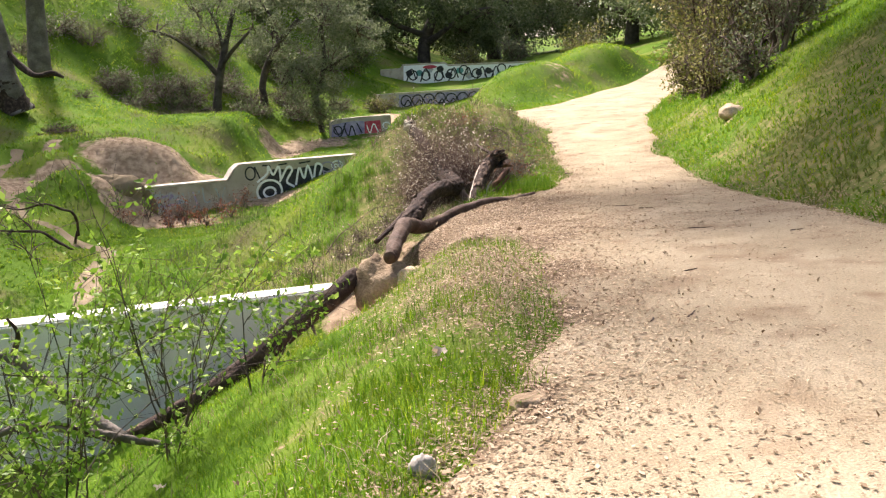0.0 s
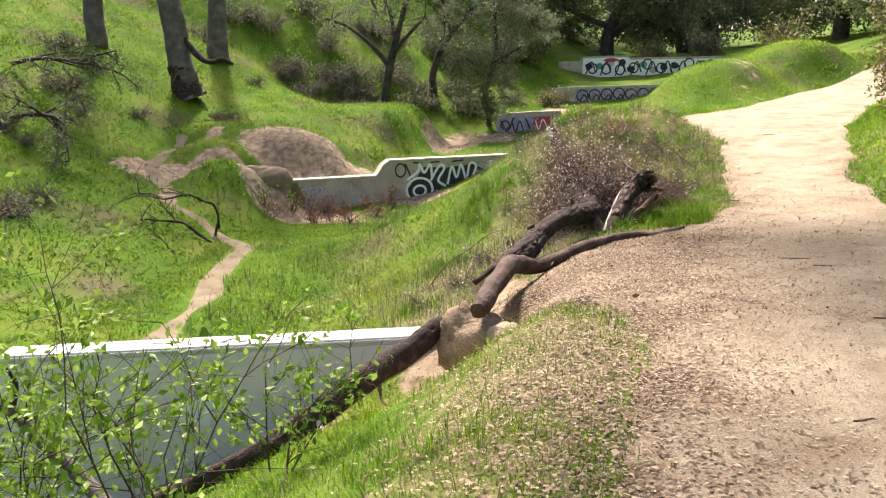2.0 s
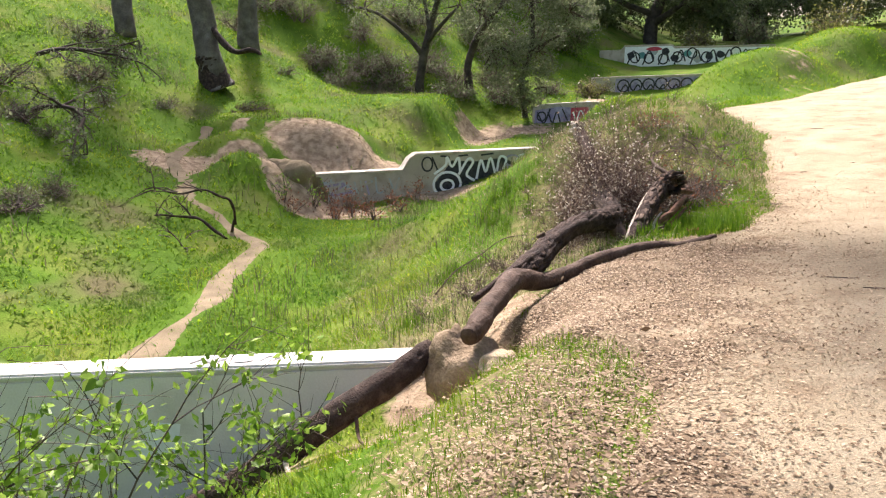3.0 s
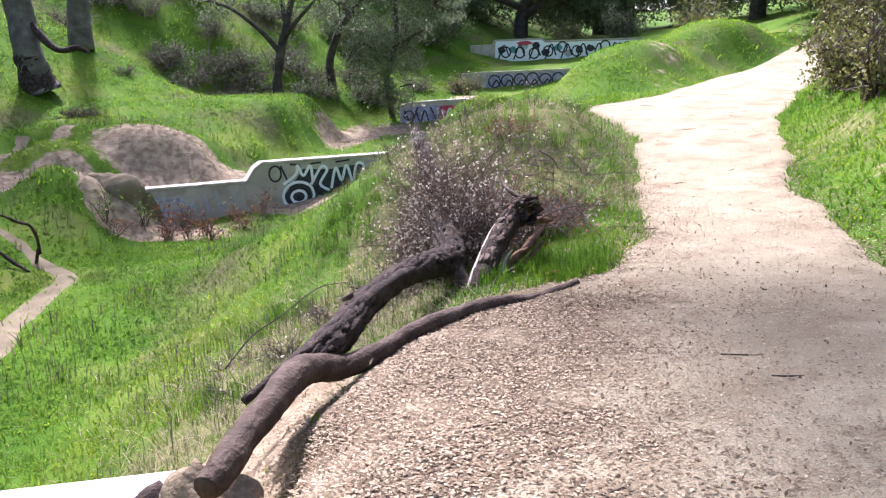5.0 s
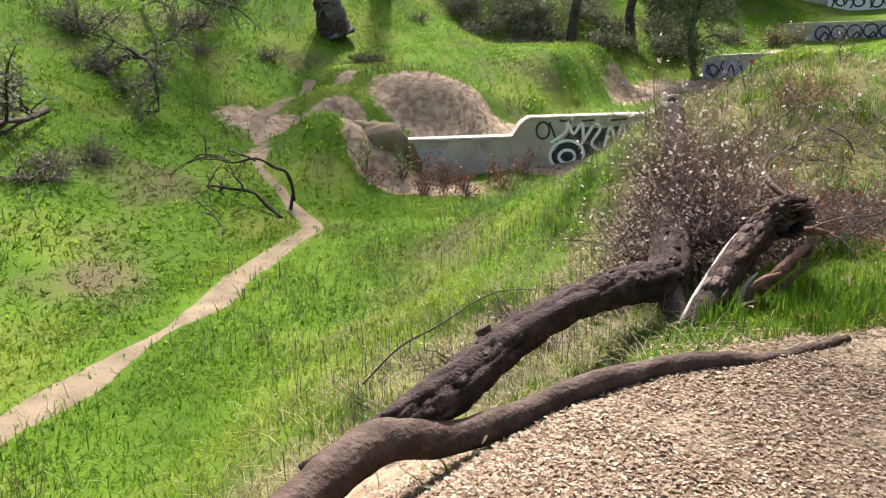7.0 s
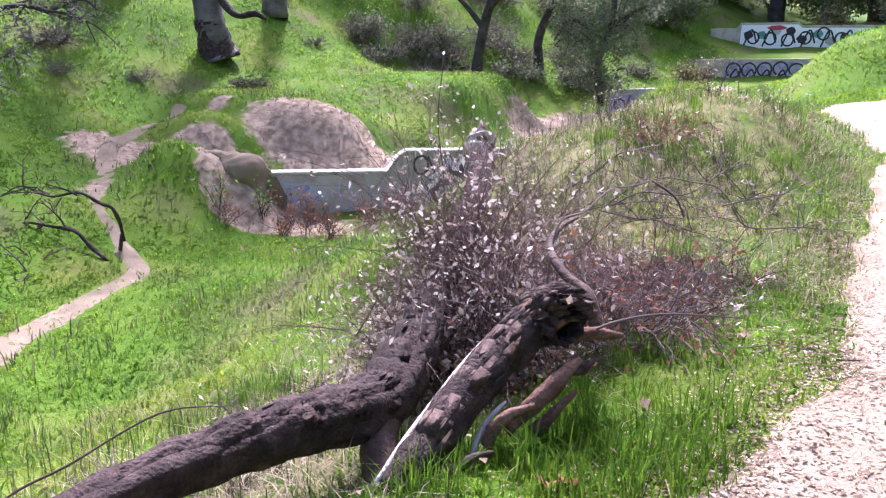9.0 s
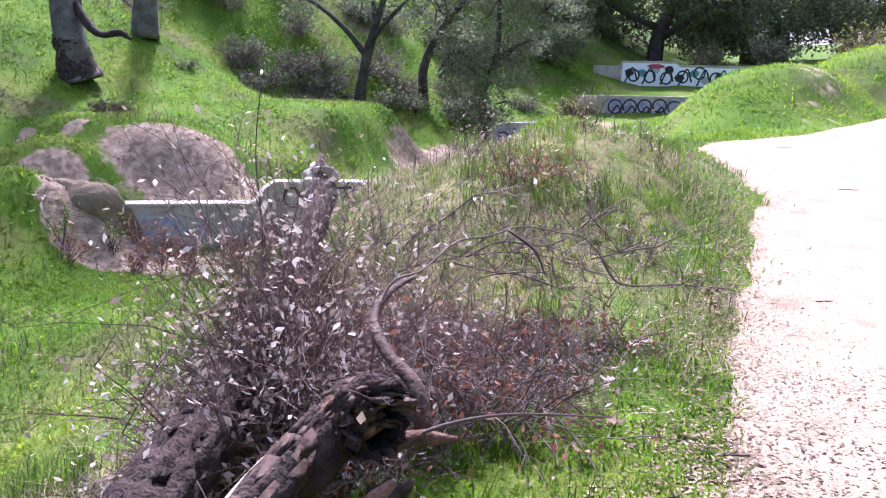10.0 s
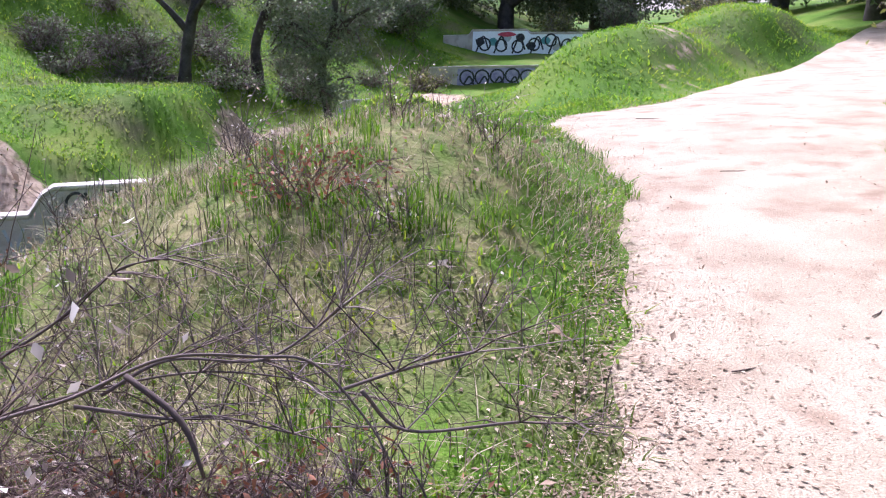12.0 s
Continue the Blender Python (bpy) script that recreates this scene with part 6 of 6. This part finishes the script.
x, y = scatter(3600, -2.5, 2.6, 12.5, 26, 35, lambda x, y: green(x, y) * np.clip(-0.05 - 1.1 * wave(x, y, 1.0, 13) + bump(x, y, 1.3, 13.7, 0.6, 1.1, 1.0), 0, 1))
x, y = np.repeat(x, 26) + np.random.RandomState(36).normal(size=len(x) * 26) * 0.05, np.repeat(y, 26) + np.random.RandomState(37).normal(size=len(y) * 26) * 0.05
tagged(blades("grass", x, y, 0.19, 0.007, M["lush_grass"], seed=38, lean=0.8), "tall lush green tufts on the hummock and by the logs", "grass", kind="stuff")


# ---- litter on the path ----
def litter(name, x, y, size, mat, label, seed, lift=0.003):
    rng = np.random.RandomState(seed)
    c = np.stack([x, y, path_surface(x, y) + lift + rng.uniform(0.0, 0.006, len(x))], 1)
    v, f = leaf_arrays(c, size, rng, -0.08, 1.5, 0.86)
    return tagged(solid(name, v, f, M[mat], smooth=False), label, "leaf litter", kind="stuff")


x, y = scatter(1000000, -1.4, 5, 1.5, 30, 21, strewn)
shred = np.random.RandomState(20).rand(len(x)) < 0.45
litter("leaf_litter", x[shred], y[shred], 0.02, "path_litter", "curled tan leaf bits strewn over the path", 25)
x, y = x[~shred], y[~shred]
litter("leaf_litter", x, y, 0.015, "path_litter", "dry brown oak leaves and bits along the path's edge", 22)
x, y = scatter(110000, -0.6, 4.6, 1.5, 20, 26, lambda x, y: np.clip(0.75 + 0.6 * wave(x, y, 0.9, 15), 0.15, 1) * (x > path_edges(y)[0]) * (x < path_edges(y)[1]))
litter("path_grit", x, y, 0.0075, "path_litter", "fine grit and crumbled leaf bits on the path", 27, 0.001)
x, y = scatter(1100, -1.0, 2.6, 2, 26, 23, lambda x, y: 0.5 * (1 - np.clip((x - path_edges(y)[0]) / 0.8, 0, 0.99)) * np.clip(1 - (path_edges(y)[0] - x) / 1.2, 0, 1))
litter("leaf_litter", x, y, 0.036, "dry_leaf", "pale curled dead leaves lying in the grass", 24, 0.06)

x, y = scatter(26000, -1.6, 1.3, 3.0, 9.5, 41, lambda x, y: bump(x, y, 0.3, 6.7, 0.6, 1.5, 0.34) + bump(x, y, -0.3, 7.9, 0.5, 0.5, 0.2) + bump(x, y, -0.5, 4.6, 0.5, 0.8, 0.08))
litter("leaf_litter", x, y, 0.023, "dry_leaf", "dead brown leaves caught in the short grass", 42, 0.03)


x, y = scatter(60000, -15, -4, 22, 44, 51, lambda x, y: np.clip(bare_zone(x, y) * 1.6 - 0.6, 0, 1) * 0.6)
litter("soil_clods", x, y, 0.05, "clod", "crumbled brown clods on the bare soil", 52, 0.0)


def fallen_twig(x, y, length, turn, seed):
    z = float(path_surface(x, y)) + 0.004
    d = (math.cos(radians(turn)) * length / 2, math.sin(radians(turn)) * length / 2)
    twig = thing("fallen_twig", "small dark dry twig lying on the path", "twig", "twigs on the path", at=(x, y, z))
    tube("stick", [(-d[0], -d[1], 0, 0.004), (d[1] * 0.12, -d[0] * 0.12, 0.002, 0.0045), (d[0], d[1], 0, 0.002)], M["dark_twig"], twig, 5, 5, 0.1, 0, seed)
    return twig


for k, (x, y, length, turn) in enumerate([(2.24, 10.78, 0.28, 2), (2.40, 10.35, 0.20, 6), (1.34, 8.82, 0.16, 40), (3.61, 22.43, 0.30, 15), (2.77, 17.68, 0.14, 30), (3.62, 18.48, 0.16, 55), (2.13, 14.87, 0.22, 20), (1.35, 4.75, 0.16, 60), (1.12, 4.7, 0.10, 70), (1.7, 6.0, 0.12, 30), (3.1, 9.2, 0.12, 50), (0.7, 9.6, 0.25, 30), (0.95, 10.9, 0.3, 15), (2.35, 8.0, 0.25, 5), (3.0, 7.4, 0.14, 20), (3.2, 26.5, 0.4, 10), (3.3, 15.6, 0.1, 100)]):
    fallen_twig(x, y, length, turn, 300 + k)


def fallen_leaf(x, y, size, mat, label, seed, lift=0.05):
    """A dead lobed leaf, curled along its rib."""
    rng = np.random.RandomState(seed)
    n = 17
    a = np.linspace(0, 2 * math.pi, n, endpoint=False)
    r = size * (0.62 + 0.30 * np.cos(5 * a) * (0.6 + 0.4 * np.cos(a)))
    px, py = r * np.cos(a) * 1.2, r * np.sin(a)
    pz = 1.6 * py ** 2 / size * 0.5 + 0.25 * size * rng.uniform(-1, 1, n)
    v = np.vstack([np.stack([px, py, pz], 1), [[0, 0, 0]]])
    ob = solid("fallen_leaf", v, [[k, (k + 1) % n, n] for k in range(n)], M[mat])
    ob.matrix_world = pose(x, y, float(path_surface(x, y)) + lift, rng.uniform(-25, 25), rng.uniform(-25, 25), rng.uniform(0, 360))
    return tagged(ob, label, "leaf", "large dead leaves")


for k, (x, y, size, mat) in enumerate([(1.62, 16.32, 0.055, "pale_leaf"), (1.54, 16.25, 0.045, "pale_leaf"), (1.47, 15.59, 0.06, "pale_leaf"), (1.02, 12.98, 0.07, "rust_leaf"), (1.08, 13.02, 0.06, "rust_leaf"), (0.20, 11.82, 0.05, "pale_leaf"), (0.14, 11.68, 0.05, "rust_leaf"), (-0.06, 4.49, 0.05, "pale_leaf"), (-2.1, 5.73, 0.06, "pale_leaf"), (1.45, 14.6, 0.06, "dry_leaf"), (1.55, 15.0, 0.05, "dry_leaf"), (1.0, 20.6, 0.07, "pale_leaf"), (1.7, 20.9, 0.06, "dry_leaf"), (1.3, 18.2, 0.05, "pale_leaf"), (1.9, 17.9, 0.06, "dry_leaf"), (1.2, 13.9, 0.05, "dry_leaf")]):
    fallen_leaf(x, y, size, mat, "large curled dead leaf lying in the grass", 400 + k)
